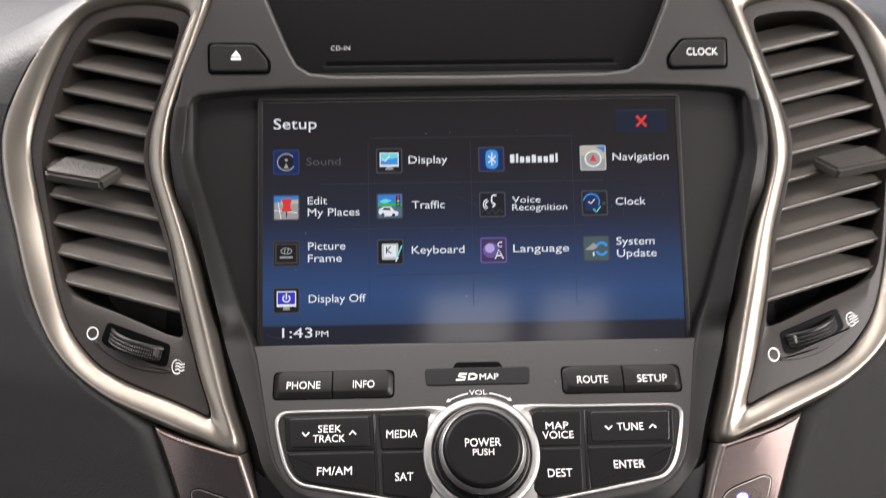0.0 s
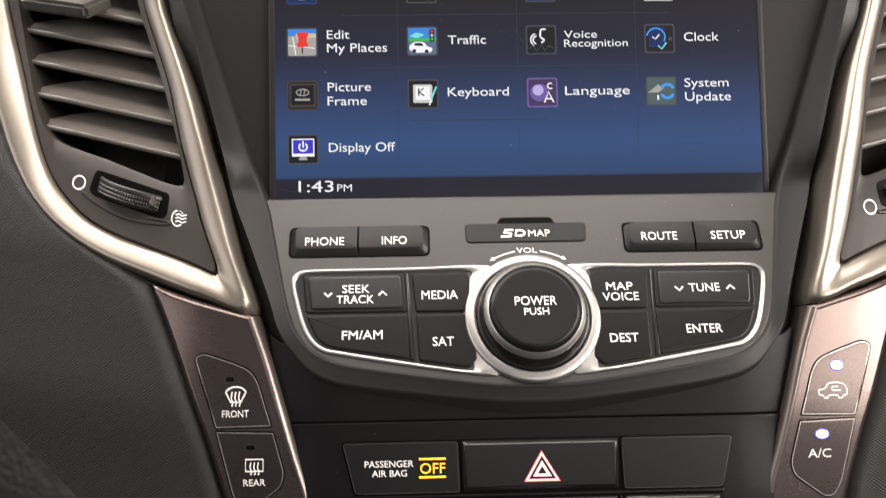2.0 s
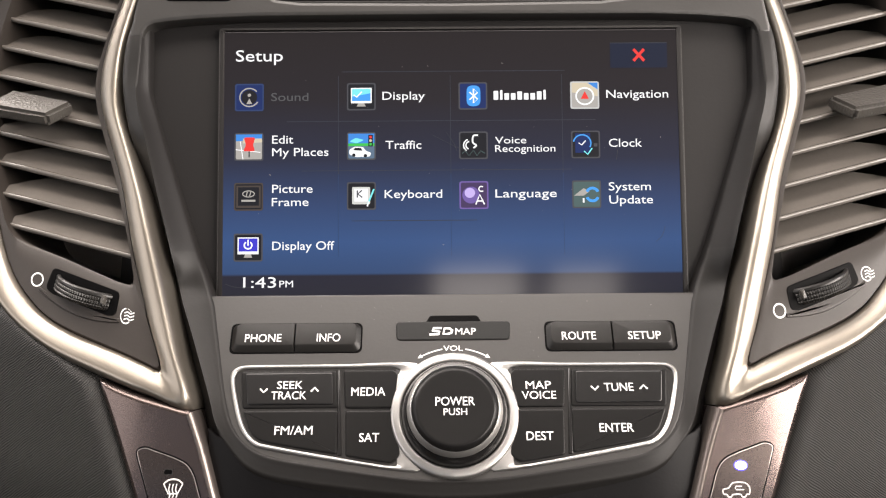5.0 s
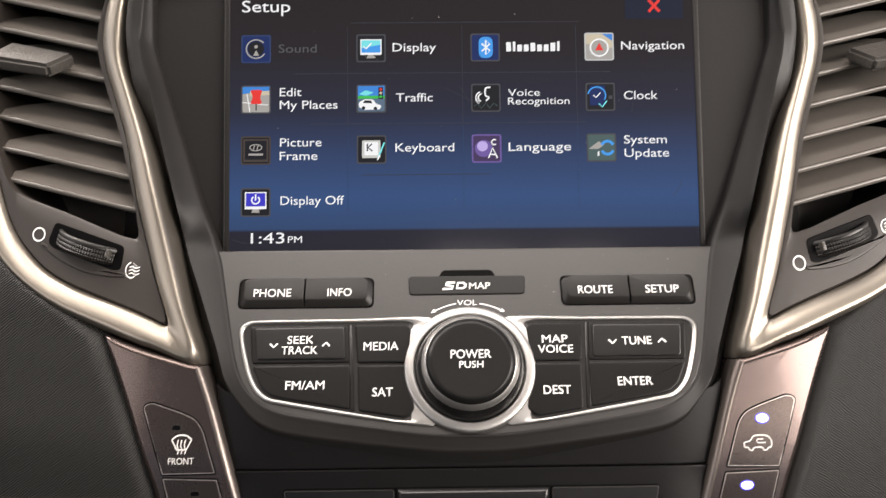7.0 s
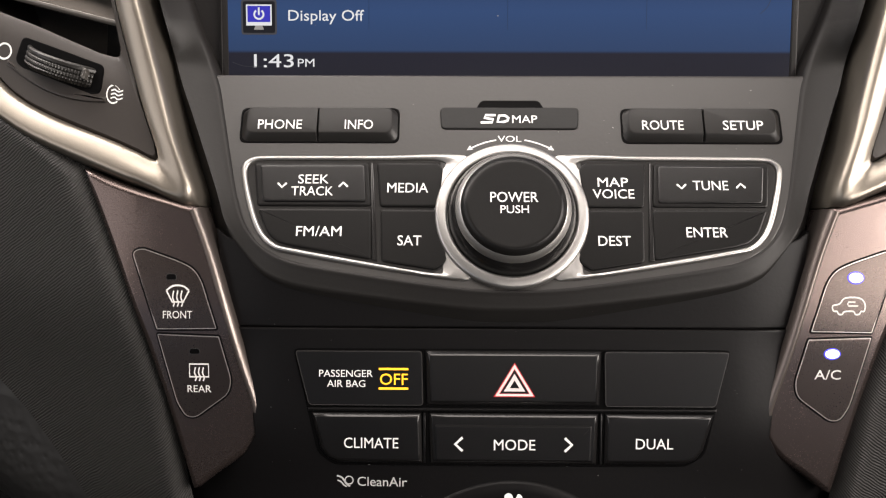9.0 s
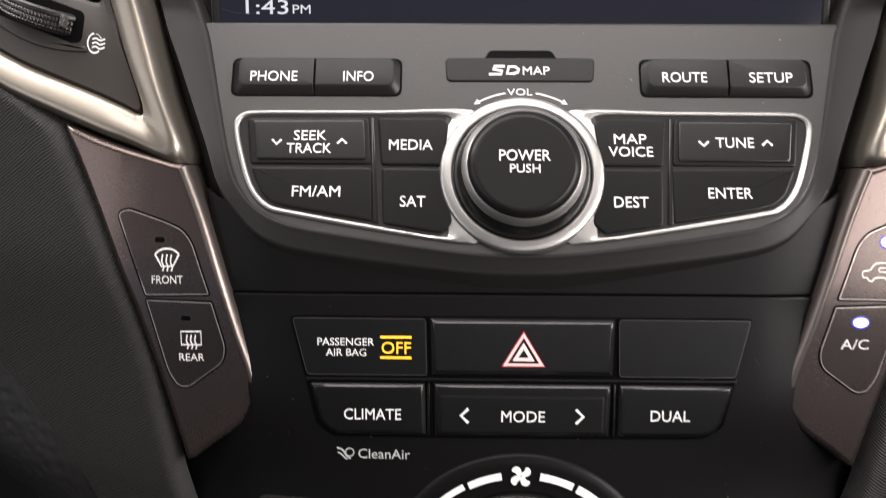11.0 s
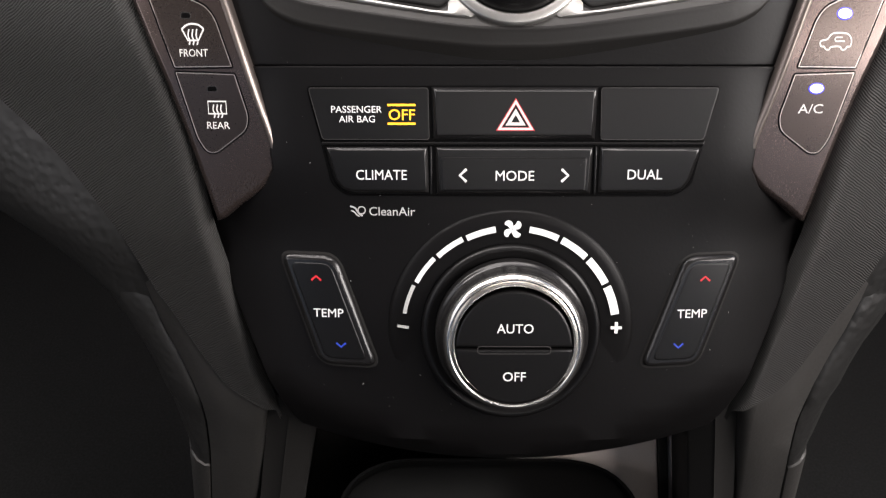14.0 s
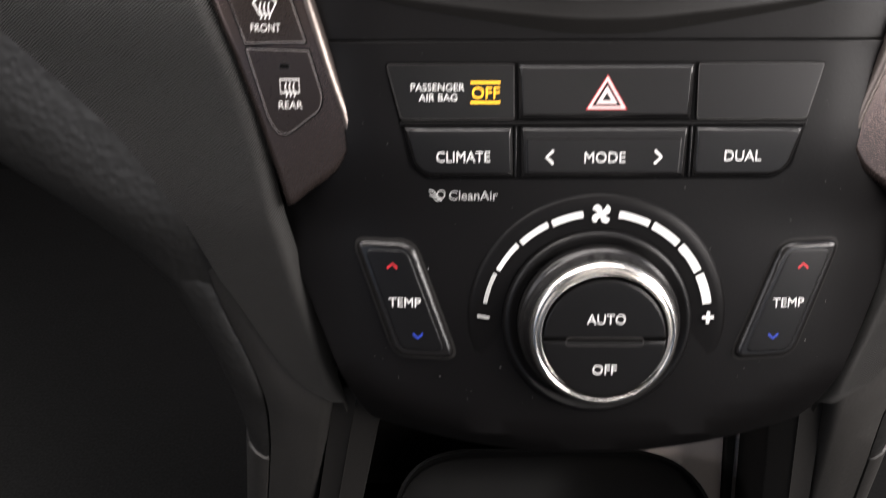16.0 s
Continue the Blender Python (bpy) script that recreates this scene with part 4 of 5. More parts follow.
k_du = plate("dual_key", [(27.5, 21.3), (59.8, 21.3), (56.6, 10.4), (54.4, 7.4), (51.2, 6.3), (27.2, 6.3)], 0, 1.4, lower_map, KEYDARK, climate, bevel=1.2, flat_edge=True, cut=9)
plate("divider", box2(-60.6, 21.75, 60.4, 22.75), 0, 0.9, lower_map, KEYDARK, climate, bevel=0.35)
for u in (-26.0, 26.3):
    plate("divider", box2(u - 0.35, 6.4, u + 0.35, 21.3), 0, 0.9, lower_map, KEYDARK, climate, bevel=0.25)
letters("PASSENGER", -57.3, -41.4, 33.0, 2.3, 1.0, lower_map, PRINT, airbag)
letters("AIR BAG", -54.9, -43.6, 30.0, 2.3, 1.0, lower_map, PRINT, airbag)
letters("OFF", -39.2, -31.0, 31.4, 3.7, 1.0, lower_map, AMBER, airbag)
for v in (34.3, 28.5):
    line("indicator_bar", [(-39.6, v), (-30.8, v)], 0.65, 1.0, lower_map, AMBER, airbag, high=0.1)
tri = [(-5.1, 26.6), (6.3, 26.6), (0.6, 36.0)]
mid = (0.6, 29.75)


def grown(k):
    return [(mid[0] + (a - mid[0]) * k, mid[1] + (b - mid[1]) * k) for a, b in tri]


# Red outlines paint the sign's glow; the pink tint is its lit white.
art("hazard_sign", [(grown(1.08), REDPRINT_GLOW), (grown(1.0), HAZARD), (grown(0.79), REDPRINT_GLOW), (grown(0.75), KEYDARK), (grown(0.55), HAZARD), (grown(0.25), KEYDARK)], lower_map, hazard, w=1.76)
letters("CLIMATE", -49.8, -33.7, 12.5, 3.5, 1.48, lower_map, PRINT, k_cl)
letters("MODE", -5.4, 6.8, 12.3, 3.5, 1.78, lower_map, PRINT, k_mo)
letters("DUAL", 36.5, 47.5, 12.7, 3.5, 1.48, lower_map, PRINT, k_du)
for s, u in ((-1, -15.7), (1, 16.5)):
    art("mode_arrow", [([(u - s * 1.0, 14.3), (u + s * 1.1, 12.3), (u - s * 1.0, 10.3)], 0.8, PRINT, False)], lower_map, k_mo, w=1.78)
letters("CleanAir", -46.0, -31.2, 0.5, 3.1, 0.12, lower_map, GREYPRINT, climate)
art("air_mark", [(spline([(-52.2, 2.0), (-50.6, 1.4), (-49.4, -0.4), (-48.2, -1.2)], 4, False), 0.5, GREYPRINT, False), (spline([(-52.0, 0.6), (-51.0, 0.2), (-50.0, -0.9), (-49.2, -1.3)], 4, False), 0.4, GREYPRINT, False), (circle(-48.5, 0.7, 1.2, 16), 0.35, GREYPRINT, True)], lower_map, climate, w=0.12)

for s in (-1, 1):
    pts = mirrored([(57.2, -14.2), (76.2, -13.8), (63.4, -51.6), (43.6, -52.2)], s)
    plate("key_well", rounded(inset(counter(pts), -0.7), 5.2), -1, 0.1, lower_map, GAP, climate, bevel=0.05, cut=9)
    k = plate("temperature_key", rounded(pts, 4.6, 7), -0.5, 2.1, lower_map, KEYLIT, climate, "black temperature key with red and blue marks", bevel=1.6, cut=4, sharp=60)
    plate("dished_face", rounded(inset(counter(pts), 2.6), 3.0, 7), 1.7, 2.35, lower_map, KEYDARK, k, bevel=0.4, cut=4, sharp=60)
    letters("TEMP", s * 60.0 - 5.0, s * 60.0 + 5.0, -33.3, 3.2, 2.45, lower_map, PRINT, k)
    art("warmer_mark", [([(s * 63.8 - 1.6, -22.4), (s * 63.8, -21.0), (s * 63.8 + 1.6, -22.4)], 0.6, REDPRINT_GLOW, False)], lower_map, k, w=2.45)
    art("cooler_mark", [([(s * 56.0 - 1.6, -43.6), (s * 56.0, -45.0), (s * 56.0 + 1.6, -43.6)], 0.6, BLUEPRINT, False)], lower_map, k, w=2.45)

DU, DV = 0.3, -39.5
dial = lathe("fan_dial", [(41.0, -0.8), (40.5, 0.2), (39.6, 0.6), (37.5, 0.7), (31, 0.3), (29.8, 0.2)], DU, DV, lambda u, v, w: lower_map(u, v, w + 0.4 - 1.8 * step01(-25, -70, v)), PANEL, climate, "black fan dial with a chrome ring and white scale", cap=False, sharp=60)
lathe("skirt", [(29.6, 0), (29.3, 2.2), (28.6, 2.9), (27.4, 2.8), (26.2, 1.6), (25.4, 1.4)], DU, DV, lower_map, KEYDARK, dial, cap=False, sharp=60)
lathe("grip", [(25.2, 0.5), (24.9, 5.6), (24.75, 6.0), (24.45, 6.25), (24.0, 6.5), (23.5, 7.2), (22.7, 9.8), (22.3, 11.2), (21.9, 11.6)], DU, DV, lower_map, KEYLIT, dial, cap=False, sharp=50)
lathe("bright_ring", [(22.0, 11.0), (22.35, 11.7), (22.4, 12.4), (22.2, 13.3), (21.8, 14.0), (21.2, 14.5), (20.6, 14.6), (20.1, 14.3), (19.8, 13.7), (19.4, 13.5), (19.15, 13.9), (19.05, 14.7), (18.85, 15.0), (18.65, 14.7), (18.55, 12.0)], DU, DV, lower_map, CHROME, dial, "polished chrome ring", cap=False, sharp=60)
for s, word, v in ((1, "AUTO", -34.2), (-1, "OFF", -49.9)):
    half = circle(DU, DV + 0.1 - 1.2, 18.4, 40, 0.6, 179.4) if s > 0 else circle(DU, DV - 0.15 - 1.2, 18.4, 40, 180.6, 359.4)
    k = plate(word.lower() + "_key", half, 11, 15.0, lower_map, KEYDARK, dial, "black half-round key with white print", bevel=0.7)
    wide = 5.7 if s > 0 else 3.6
    letters(word, DU - wide + 0.2, DU + wide + 0.2, v, 3.3, 15.1, lower_map, PRINT, k)
line("key_slot", rounded(box2(DU - 11.5, DV - 3.0, DU + 11.5, DV - 0.6), 1.1, 4), 0.28, 15.12, lower_map, BEZEL, dial, closed=True, high=0.2)
for i in range(4):
    for s in (-1, 1):
        a0 = 90 - s * (9.0 + 18.3 * i)
        a1 = a0 - s * 16.2
        wide = (1.9 - 0.22 * i) if s < 0 else (2.0 + 0.25 * i)
        line("scale_mark", circle(DU, DV, 34.7 + 0.3 * (s < 0) * i, 8, a0, a1), wide, 1.4, lower_map, PRINT if s > 0 or i < 3 else GREYPRINT, dial, high=0.5)
line("minus_mark", [(-37.2, -37.6), (-33.4, -38.2)], 0.9, 1.4, lower_map, GREYPRINT, dial, high=0.1)
art("plus_mark", [(box2(33.2, -38.6, 36.9, -37.6), PRINT), (box2(34.5, -40.0, 35.6, -36.2), PRINT)], lower_map, dial, w=1.4)
blades = []
for q in range(4):
    c, s_ = math.cos(q * math.pi / 2 + 1.31), math.sin(q * math.pi / 2 + 1.31)
    blade = spline([(0.15, 0.0), (0.2, -1.3), (1.0, -2.25), (2.15, -2.35), (2.9, -1.55), (2.85, -0.75), (1.8, -0.55), (0.9, 0.1)], 3)
    blades.append(([(DU + c * a - s_ * b, -5.0 + s_ * a + c * b) for a, b in blade], PRINT))
art("fan_mark", blades, lower_map, dial, w=1.4)

# ---- air vents ----
KNURL = surface("black_knurled_rubber", (0.011, 0.010, 0.009), 0.36, spec=0.35)
RING_OUT = [(113, 762), (124, 772), (142, 772), (160, 764), (182, 747), (195.4, 731.3), (205.9, 712.4), (209.1, 698.6), (206.2, 680.7), (198.2, 661.8), (185.2, 635.2), (172, 620), (151.6, 609.1), (129.4, 602.4), (111, 597.4), (94.4, 592.9), (101.1, 611.3), (108.3, 629.5), (117.5, 655), (127, 676), (131.5, 688), (132, 699), (130, 712), (124.5, 728), (118.5, 743.3)]
RING_IN = [(123.6, 751.5), (134, 755), (146, 756), (160, 754.5), (172.9, 749.5), (183.5, 733.7), (192.6, 712.6), (195.7, 696.5), (191.1, 678.8), (183.7, 660.2), (172.7, 634.6), (161.2, 622.7), (148, 616.1), (123.4, 609.8), (114, 607.2), (107.6, 605.8), (114.3, 620), (121.6, 637.5), (128.5, 659), (135, 673.7), (140.1, 686.5), (141.4, 697.5), (138.8, 711), (131.3, 730), (126.7, 742.5)]
OPENING = [(128.7, 747.2), (136, 749.6), (148, 750.4), (160, 749.6), (169.5, 744.5), (179, 731.5), (187, 711), (190.4, 695.5), (187.6, 680), (181.3, 660), (174.2, 646), (164.5, 640.8), (150.8, 637), (133, 631.8), (127, 630.3), (121.9, 630.2), (123.0, 637), (125.6, 646), (130.9, 660), (137.4, 674.2), (142.4, 687), (143.7, 697.5), (140.9, 709.5), (134, 728), (130, 739)]
for s in (-1, 1):
    vent = thing("air_vent", (s * 155, 330, 595), "dark dashboard air vent with tilted slats in a bronze-silver frame", "air vent", "air vents")
    o, i, h = (spline(mirrored(q, s), 4) for q in (RING_OUT, RING_IN, OPENING))
    band("frame", o, i, [(-0.02, -22), (0.0, -3.0), (0.05, -0.4), (0.13, 1.2), (0.22, 1.6), (0.34, 1.5), (0.62, 0.7), (0.85, -0.5), (0.92, -1.2), (0.97, -3.2), (1.0, -5.5)], side_map, SILVER, vent, "bronze-silver painted frame", sharp=70)
    band("face", i, h, [(-0.01, -4), (0.03, -2.6), (0.5, -2.3), (0.94, -2.3), (1.0, -3.2), (1.0, -9), (0.97, -45)], side_map, VENT, vent, "dark brown plastic face")
    plate("duct", rounded(mirrored([(120, 760), (200, 760), (200, 620), (112, 620)], s), 4), -48, -44, side_map, SLAT, vent, cut=12)
    lo_side = sorted((b, a) for a, b in OPENING if a < 145)
    hi_side = sorted((b, a) for a, b in OPENING if a > 145)
    for q in range(10):
        zi, zo = 734.1 - 10.68 * q, 742.0 - 10.5 * q
        xi = float(np.interp(zi, [b for b, a in lo_side], [a for b, a in lo_side])) - 2
        xo = float(np.interp(min(zo, 744), [b for b, a in hi_side], [a for b, a in hi_side])) + 2
        loops = []
        for t in range(9):
            x, z = xi + (xo - xi) * t / 8, zi + (zo - zi) * t / 8
            f = side_map(s * x, z, -4.0 - 0.6 * max(0, t - 6)) / MM
            back = (21, 21, 21, 21, 21, 21, 18, 13, 7)[t]
            deep, rise = Vector((0, math.cos(radians(15)), math.sin(radians(15)))), Vector((0, -math.sin(radians(15)), math.cos(radians(15))))
            loops.append([(f + deep * a + rise * b) for a, b in ((back, -1.0), (1.3, -1.6), (0.35, -1.35), (0, -0.6), (0.12, 0.05), (0.45, 0.55), (0.9, 0.72), (1.35, 0.55), (1.8, 0.05), (3.0, -0.1), (back, -0.4))])
        bm = bmesh.new()
        rings(bm, [[p * MM for p in l] for l in (loops if s > 0 else loops[::-1])], closed=False)
        bmesh.ops.reverse_faces(bm, faces=bm.faces)
        part("slat", bm, SLAT, vent, sharp=60)
    # slider on the middle slat
    bm = bmesh.new()
    corner = []
    for x, z, w in ((183.6, 683.8, 7), (157.4, 680.8, 7), (153.4, 688.8, -4), (179.8, 692.8, -4)):
        corner.append(side_map(s * x, z, w) / MM)
    up = Vector((0, -0.15, 1)).normalized()
    topv, lowv = [bm.verts.new((c + up * 2.0) * MM) for c in corner], [bm.verts.new((c - up * 3.3) * MM) for c in corner]
    bm.faces.new(topv), bm.faces.new(lowv[::-1])
    for q in range(4):
        bm.faces.new((topv[q], lowv[q], lowv[(q + 1) % 4], topv[(q + 1) % 4]))
    bmesh.ops.recalc_face_normals(bm, faces=bm.faces)
    bmesh.ops.bevel(bm, geom=bm.edges[:], offset=0.0013, segments=4, affect="EDGES")
    part("slider", bm, TAB, vent, "charcoal textured slider tab")
    # thumbwheel
    e1 = Vector((23.5, s * 5.6)).normalized()
    e2, c0 = Vector((-e1.y, e1.x)), Vector((s * 140.8, 626.7))

    def slanted(a, b, w):
        p = c0 + e1 * a + e2 * b
        return side_map(p.x, p.y, w)

    # Black plate flush with the face draws the shade of the wheel's pocket.
    plate("wheel_pocket_shade", rounded([(-15.2, -3.2), (-8, -5.0), (8, -5.0), (15.2, -3.2), (14.4, 3.9), (-14.4, 3.9)], 1.8), -5, -2.05, slanted, RECESS, vent, "black plate for the shade in the wheel pocket", bevel=0.3)
    loops = []
    for q in range(97):
        an, rr = radians(30 + 120 * q / 96), 15.0 - 0.3 * (q % 3 == 0)
        loops.append([(math.cos(an) * r2, b + 0.3 - 0.26 * (math.sin(an) * r2 - 9.0), -11.0 + math.sin(an) * r2) for r2, b in ((rr - 3, -3.5), (rr - 1.2, -3.3), (rr - 0.4, -2.8), (rr, -2.3), (rr - 0.28, -1.95), (rr, -1.6), (rr, -1.1), (rr - 0.28, -0.75), (rr, -0.4), (rr, 0.1), (rr - 0.28, 0.45), (14.9, 0.8), (15.0, 1.2), (14.95, 1.6), (14.6, 1.95), (14.0, 2.0), (13.0, 1.2), (11, 1.0))])
    bm = bmesh.new()
    rings(bm, loops, closed=False)
    bmesh.ops.reverse_faces(bm, faces=bm.faces)
    part("thumbwheel", warp(bm, slanted), KNURL, vent, "black knurled thumbwheel", sharp=25)
    plate("wheel_stop", rounded(box2(9.4 if s < 0 else -10.8, -1.6, 10.8 if s < 0 else -9.4, 1.2), 0.4), -3, 1.2, slanted, TAB, vent, bevel=0.3)
    sill = spline([(-17.5, -4.6), (-12, -6.0), (-6, -7.0), (0, -7.4), (6, -7.0), (12, -6.0), (17.5, -4.6)], 4, False)
    plate("wheel_sill", sill + [(a, b + 2.1 - abs(a) * 0.05) for a, b in reversed(sill)], -3, -1.7, slanted, VENT, vent, bevel=0.5)
    xo, zo, xd, zd = (160, 629.6, 122.2, 620.3) if s < 0 else (122.3, 620.3, 160, 629.4)
    line("closed_mark", [(s * xo + 1.16 * (a - s * xo), b) for a, b in circle(s * xo, zo, 2.0, 24)], 0.48, -2.15, side_map, PRINT, vent, closed=True, high=0.1)
    flow = [(circle(s * xd - 0.4, zd, 2.2, 20, 30, 310), 0.38, PRINT, False)]
    for q in range(3):
        flow.append((spline([(s * xd - 1.2, zd + 0.8 - 0.95 * q), (s * xd, zd + 1.1 - 0.95 * q), (s * xd + 1.2, zd + 0.6 - 0.95 * q), (s * xd + 2.7, zd + 1.0 - 0.95 * q)], 4, False), 0.34, PRINT, False))
    art("open_mark", flow, side_map, vent, w=-2.2)

# ---- slanted switch panels beside the climate controls ----
FIN_OUT = [(129.2, 601.6), (124, 590.6), (116.7, 574.8), (109.6, 558.2), (104, 541.7), (99.4, 526.3), (96.6, 515.8)]
FIN_IN = [(94.5, 516.4), (88.5, 520.8), (82, 525), (77.8, 528.8), (75.3, 533.4), (75.4, 540), (79.2, 551.5), (83.4, 564.6), (88.5, 579), (94, 592.4)]
UPPER = [(113.1, 580.8), (110.2, 581.8), (99.5, 578.6), (95, 576.8), (92.4, 573.8), (87.85, 561.3), (105.6, 561.1)]
LOWER = [(105.5, 559.8), (87.2, 559.2), (83.7, 547.2), (84.7, 543.4), (94.6, 536.8), (97.6, 537.0), (100.2, 540.8)]
for s in (-1, 1):
    fin = thing("switch_panel", (s * 100, 262, 512), "bronze-painted slanted switch panel with two keys", "switch panel", "switch panels")
    outline = mirrored(FIN_OUT + spline(FIN_IN, 3, False), s)
    plate("panel", outline, -20, 0.9, side_map, FIN, fin, bevel=1.8, cut=7, sharp=60)
    bm = bmesh.new()
    edge_in = spline(FIN_IN, 5, False)
    loops = []
    for d, w in ((-0.3, -10), (-0.35, -1.8), (-0.1, -0.7), (0.35, 0.3), (0.95, 0.95), (1.6, 1.15), (2.3, 1.0), (2.5, 0.5)):
        row = []
        for q, p in enumerate(edge_in):
            t_ = (Vector(edge_in[min(q + 1, len(edge_in) - 1)]) - Vector(edge_in[max(q - 1, 0)])).normalized()
            row.append((s * (p[0] + t_.y * d), p[1] - t_.x * d, w - 2.2 * (1 - step01(8, 24, q))))
        loops.append(row if s > 0 else row[::-1])
    rings(bm, loops, closed=False)
    bmesh.ops.reverse_faces(bm, faces=bm.faces)
    part("bright_edge", warp(bm, side_map), EDGELIT, fin, "rolled bronze edge with its highlight painted in", 70)
    for pts, word in ((UPPER, "upper"), (LOWER, "lower")):
        pts = counter(mirrored(pts, s))
        pts = rounded(pts, [0.35 if 558 < z < 562 else 2.0 for _, z in pts], 4)
        plate("key_gap", inset(pts, -0.5), 0, 0.98, side_map, RECESS, fin, bevel=0.05, cut=7)
        name = {(-1, "upper"): "front_defrost_key", (-1, "lower"): "rear_defrost_key", (1, "upper"): "recirculation_key", (1, "lower"): "air_conditioning_key"}[s, word]
        k = plate(name, pts, 0, 1.2, side_map, BRONZESHADE, fin, "bronze-painted key with white print", bevel=0.3, cut=7)
        # Thin pale outline draws the glint on the key's chamfer.
        line("bright_edge", inset(pts, 0.10), 0.21, 1.27, side_map, KEYEDGE, k, closed=True, high=0.3)
        x, z = {(-1, "upper"): (-101.3, 574.5), (-1, "lower"): (-94.5, 555.2), (1, "upper"): (100.8, 575.0), (1, "lower"): (94.3, 555.4)}[s, word]
        if s < 0:
            well = rounded([(x - 1.6, z - 0.75), (x + 1.6, z - 0.75), (x + 1.4, z + 0.75), (x - 1.4, z + 0.75)], 0.7)
            plate("indicator", well, 1.0, 1.26, side_map, RECESS, k, "unlit indicator window", bevel=0.1)
            line("indicator_edge", well, 0.18, 1.27, side_map, BEZEL, k, closed=True, high=0.15)
        else:
            # Glowing plate stands for the blue halo round the lamp.
            plate("indicator_halo", [(x + 2.5 * a, z + 1.6 * b) for a, b in circle(0, 0, 1, 28)], 1.0, 1.3, side_map, BLUE_HALO, k, "blue glow round the lamp", bevel=0.1)
            plate("indicator", [(x + 2.1 * a, z + 1.25 * b) for a, b in circle(0, 0, 1, 28)], 1.0, 1.5, side_map, BLUE_LED, k, "lit blue-white indicator lamp", bevel=0.15)
        if (s, word) == (-1, "upper"):
            letters("FRONT", -103.7, -95.0, 565.0, 2.2, 1.28, side_map, FINPRINT, k)
            pieces = [(spline([(-103.8, 571.0), (-102, 572.2), (-99.7, 572.6), (-97.4, 572.2), (-95.6, 571.0)], 3, False), 0.45, FINPRINT, False), ([(-103.8, 571.0), (-101.7, 567.6), (-97.7, 567.6), (-95.6, 571.0)], 0.45, FINPRINT, False)]
            pieces += [(spline([(x, 566.2), (x + 0.4, 567.4), (x - 0.2, 569.0), (x + 0.2, 571.0)], 3, False), 0.4, FINPRINT, False) for x in (-101.3, -99.8, -98.3)]
            pieces = [([(-99.3 + (a + 99.7) * 0.82, 569.7 + (b_ - 569.4) * 0.84) for a, b_ in q[0]], *q[1:]) for q in pieces]
            art("windscreen_mark", pieces, side_map, k, w=1.28)
        elif s < 0:
            letters("REAR", -96.9, -89.8, 544.9, 2.2, 1.28, side_map, FINPRINT, k)
            pieces = [([(-96.6, 551.7), (-90.0, 551.7), (-90.0, 547.7), (-96.6, 547.7)], 0.45, FINPRINT, True)]
            pieces += [(spline([(x, 546.4), (x + 0.4, 547.6), (x - 0.2, 549.0), (x + 0.2, 550.7)], 3, False), 0.4, FINPRINT, False) for x in (-94.7, -93.3, -91.9)]
            pieces = [([(-93.3 + (a + 93.3) * 0.86, 549.3 + (b_ - 549.0) * 0.88) for a, b_ in q[0]], *q[1:]) for q in pieces]
            art("rear_window_mark", pieces, side_map, k, w=1.28)
        elif word == "upper":
            car_ = [(94.2, 566.6), (94.0, 568.2), (96.0, 568.8), (97.6, 570.6), (101.8, 570.6), (103.4, 568.8), (103.2, 566.6), (102.3, 566.5), (101.7, 565.6), (100.6, 565.6), (100.0, 566.5), (97.4, 566.4), (96.8, 565.6), (95.8, 565.6), (95.2, 566.5)]
            car_ = spline([(p, 565.9 + (q - 565.6) * 0.82) for p, q in car_], 3)
            art("recirculation_mark", [(car_, 0.4, FINPRINT, True), ([(101.4, 568.0), (98.6, 568.0), (98.3, 568.5), (98.6, 569.0), (100.6, 569.0)], 0.36, FINPRINT, False)], side_map, k, w=1.28)
        else:
            letters("A/C", 89.4, 97.1, 549.8, 2.9, 1.28, side_map, FINPRINT, k)

# ---- tray under the climate panel ----
tray = thing("storage_tray", (0, 260, 330), "open storage tray under the climate panel with a taupe back", "storage tray")
skin("tray_floor", [[(x, y, 225) for x in range(-130, 131, 13)] for y in (420, 340, 280, 220, 140, 60, -60)], RUBBER, tray)
skin("tray_back", [[(x, 312 - 0.1 * (z - 333), z) for x in range(-130, 131, 26)] for z in (470, 400, 333, 225)], GAP, tray)


def back_wall(u, v, w):
    return Vector((u + 0.19 * (372 - v) * (1 if u > 60 else 0), 258 - w, v)) * MM


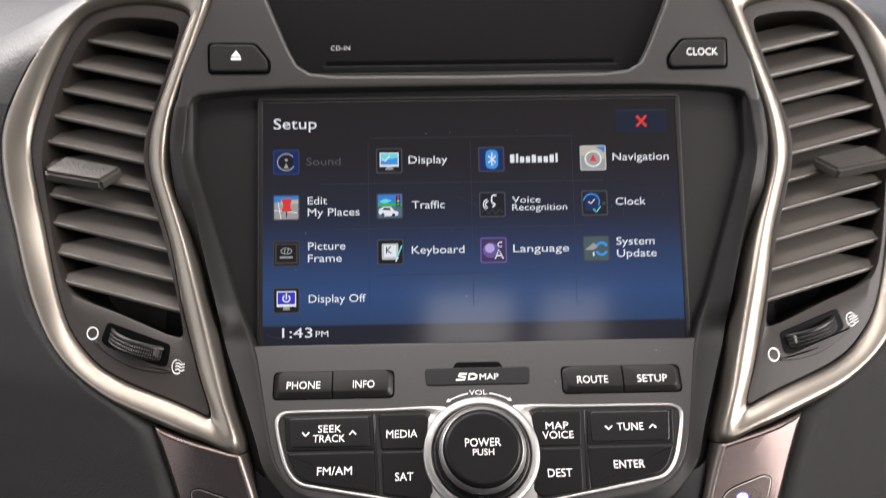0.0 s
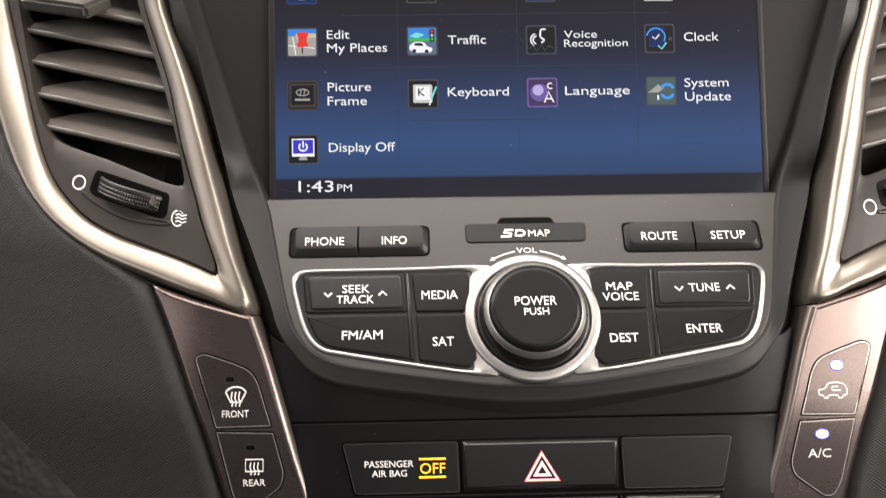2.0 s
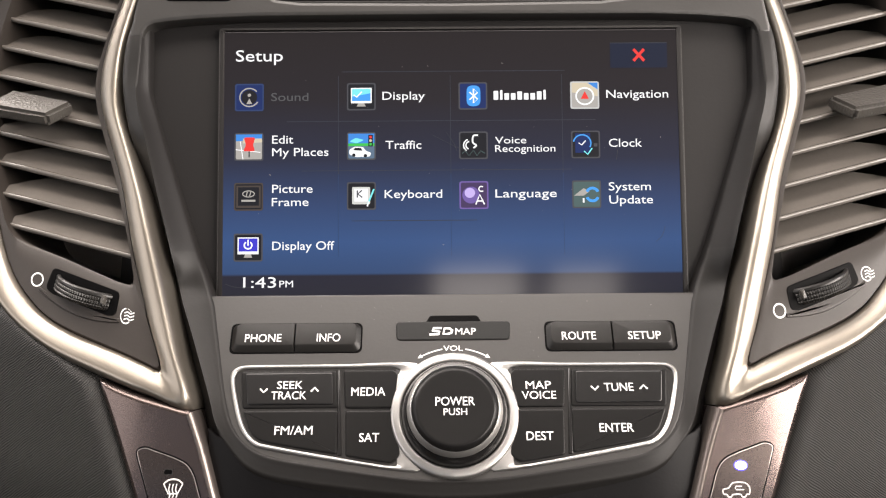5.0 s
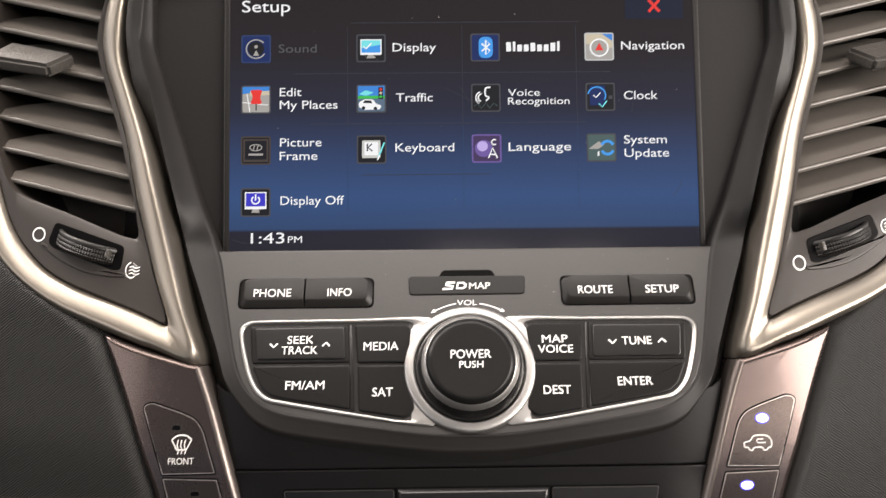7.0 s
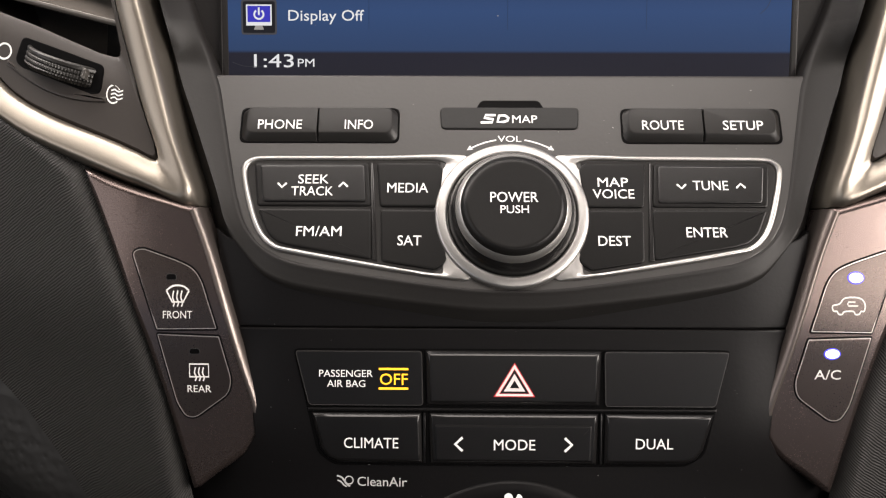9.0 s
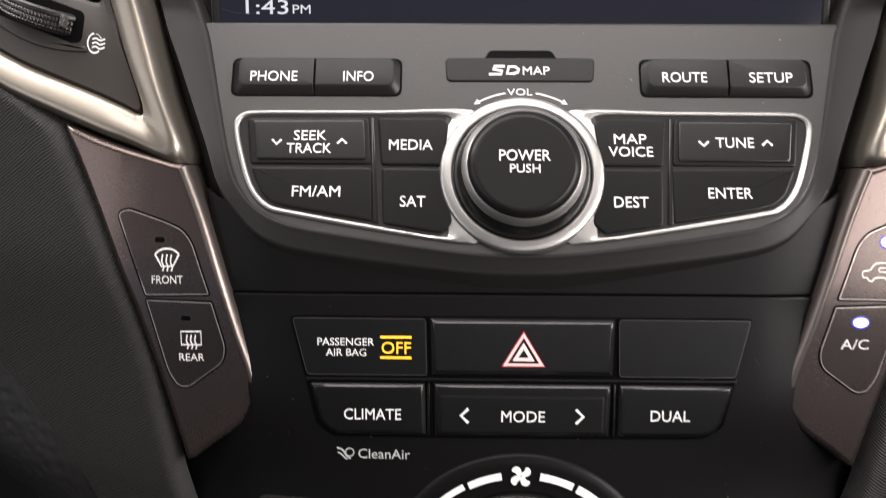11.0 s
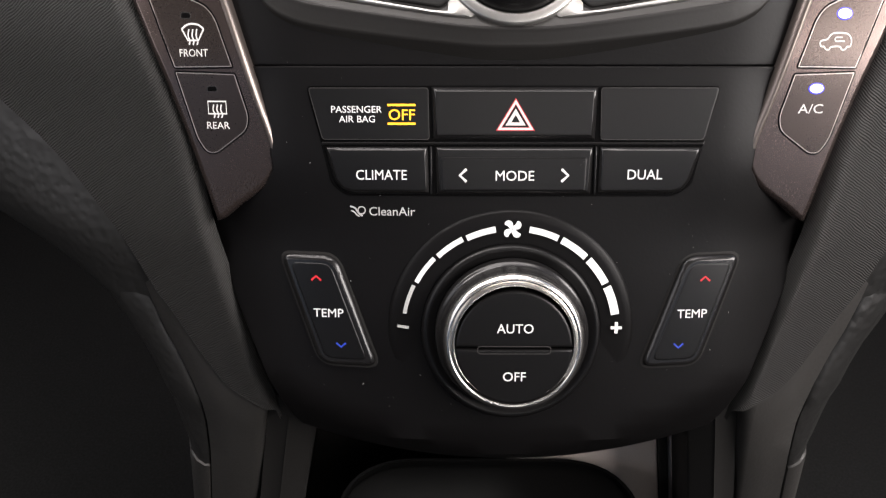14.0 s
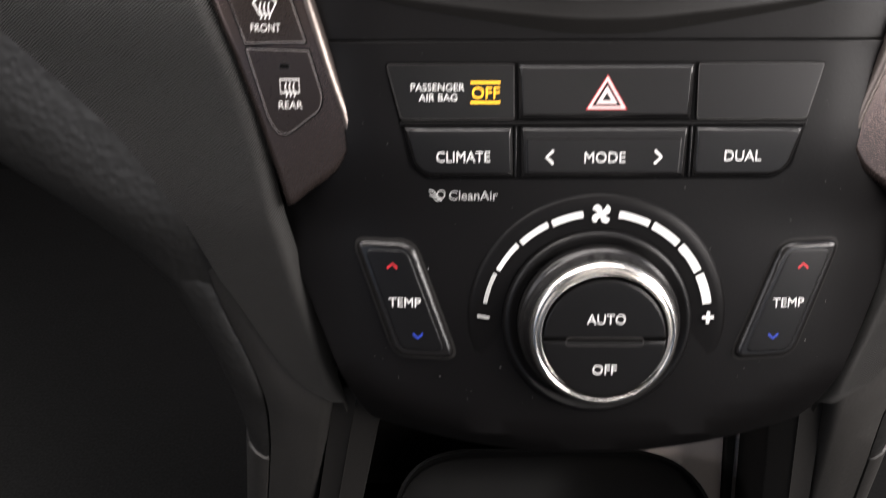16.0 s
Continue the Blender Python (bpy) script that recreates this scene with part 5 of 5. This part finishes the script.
# Pale panel only where the back is lit; its shaded left stays black.
plate("lit_panel", box2(8, 260, 75.6, 430), -6, 0, back_wall, TRAY, tray, "taupe panel for the lit right side of the tray back", bevel=1.5)
plate("post", box2(75.9, 260, 80.0, 432), -6, 2.5, back_wall, GAP, tray, bevel=1.0)
plate("trim_strip", box2(80.2, 260, 83.5, 432), -6, 0.5, back_wall, TRAY, tray, bevel=0.8)
for s in (-1, 1):
    rows = []
    for z in range(446, 240, -12):
        x, y = 86.8 + max(0, 446 - z) * 0.19, 223.0 + (z - 444) * 0.05
        rows.append([(s * (x - a), y + d, z) for a, d in ((0, 3.0), (7.6, 3.4), (8.2, 2.8), (9.0, 3.8), (17.6, 5.0), (18.6, 6.5), (18.8, 100))])
    skin("side_flange", facing(rows, -s), GAP, tray, "black side flange")
mat_ = thing("rubber_mat", (0, 200, 362), "black rubber cup mat with a raised rounded rim", "mat")
flat = lambda u, v, w: Vector((u, v, 363 + w)) * MM
shape = rounded([(-70, 255), (-70, 60), (65, 60), (65, 255)], [36, 10, 10, 36], 10)
plate("mat", shape, -130, -1, flat, RUBBER, mat_, bevel=1.0)
line("mat_rim", inset(counter(shape), 0.8), 1.6, 2.0, flat, RUBBER, mat_, closed=True, high=3.0)


# ---- dust on the panels ----
def dust(name, put, count, lo, hi, w, over):
    """Tiny pale specks scattered on a face."""
    bm = bmesh.new()
    for _ in range(count):
        u, v, r = random.uniform(lo[0], hi[0]), random.uniform(lo[1], hi[1]), random.choice((0.05, 0.06, 0.07, 0.08, 0.12))
        turn = random.uniform(0, 6.3)
        stretch = random.choice((1.0, 1.0, 1.6, 3.0))
        pts = []
        for k in range(6):
            an = k * math.pi / 3
            a, e = r * math.cos(an) * stretch, r * math.sin(an) * random.uniform(0.6, 1.0)
            pts.append(put(u + a * math.cos(turn) - e * math.sin(turn), v + a * math.sin(turn) + e * math.cos(turn), w))
        bm.faces.new([bm.verts.new(p) for p in pts])
    ob = part(name, bm, DUST, None)
    return tagged(ob, "pale dust specks lying on the " + over, "dust", kind="stuff")


dust("dust_specks", lower_map, 130, (-74, -68), (74, 52), 0.14, "black climate panel")
dust("dust_specks", screen_map, 40, (-88, -14), (88, 78), 0.16, "lit display")
dust("dust_specks", ledge_map, 26, (-80, -6), (80, 20), 0.05, "charcoal ledge under the display")
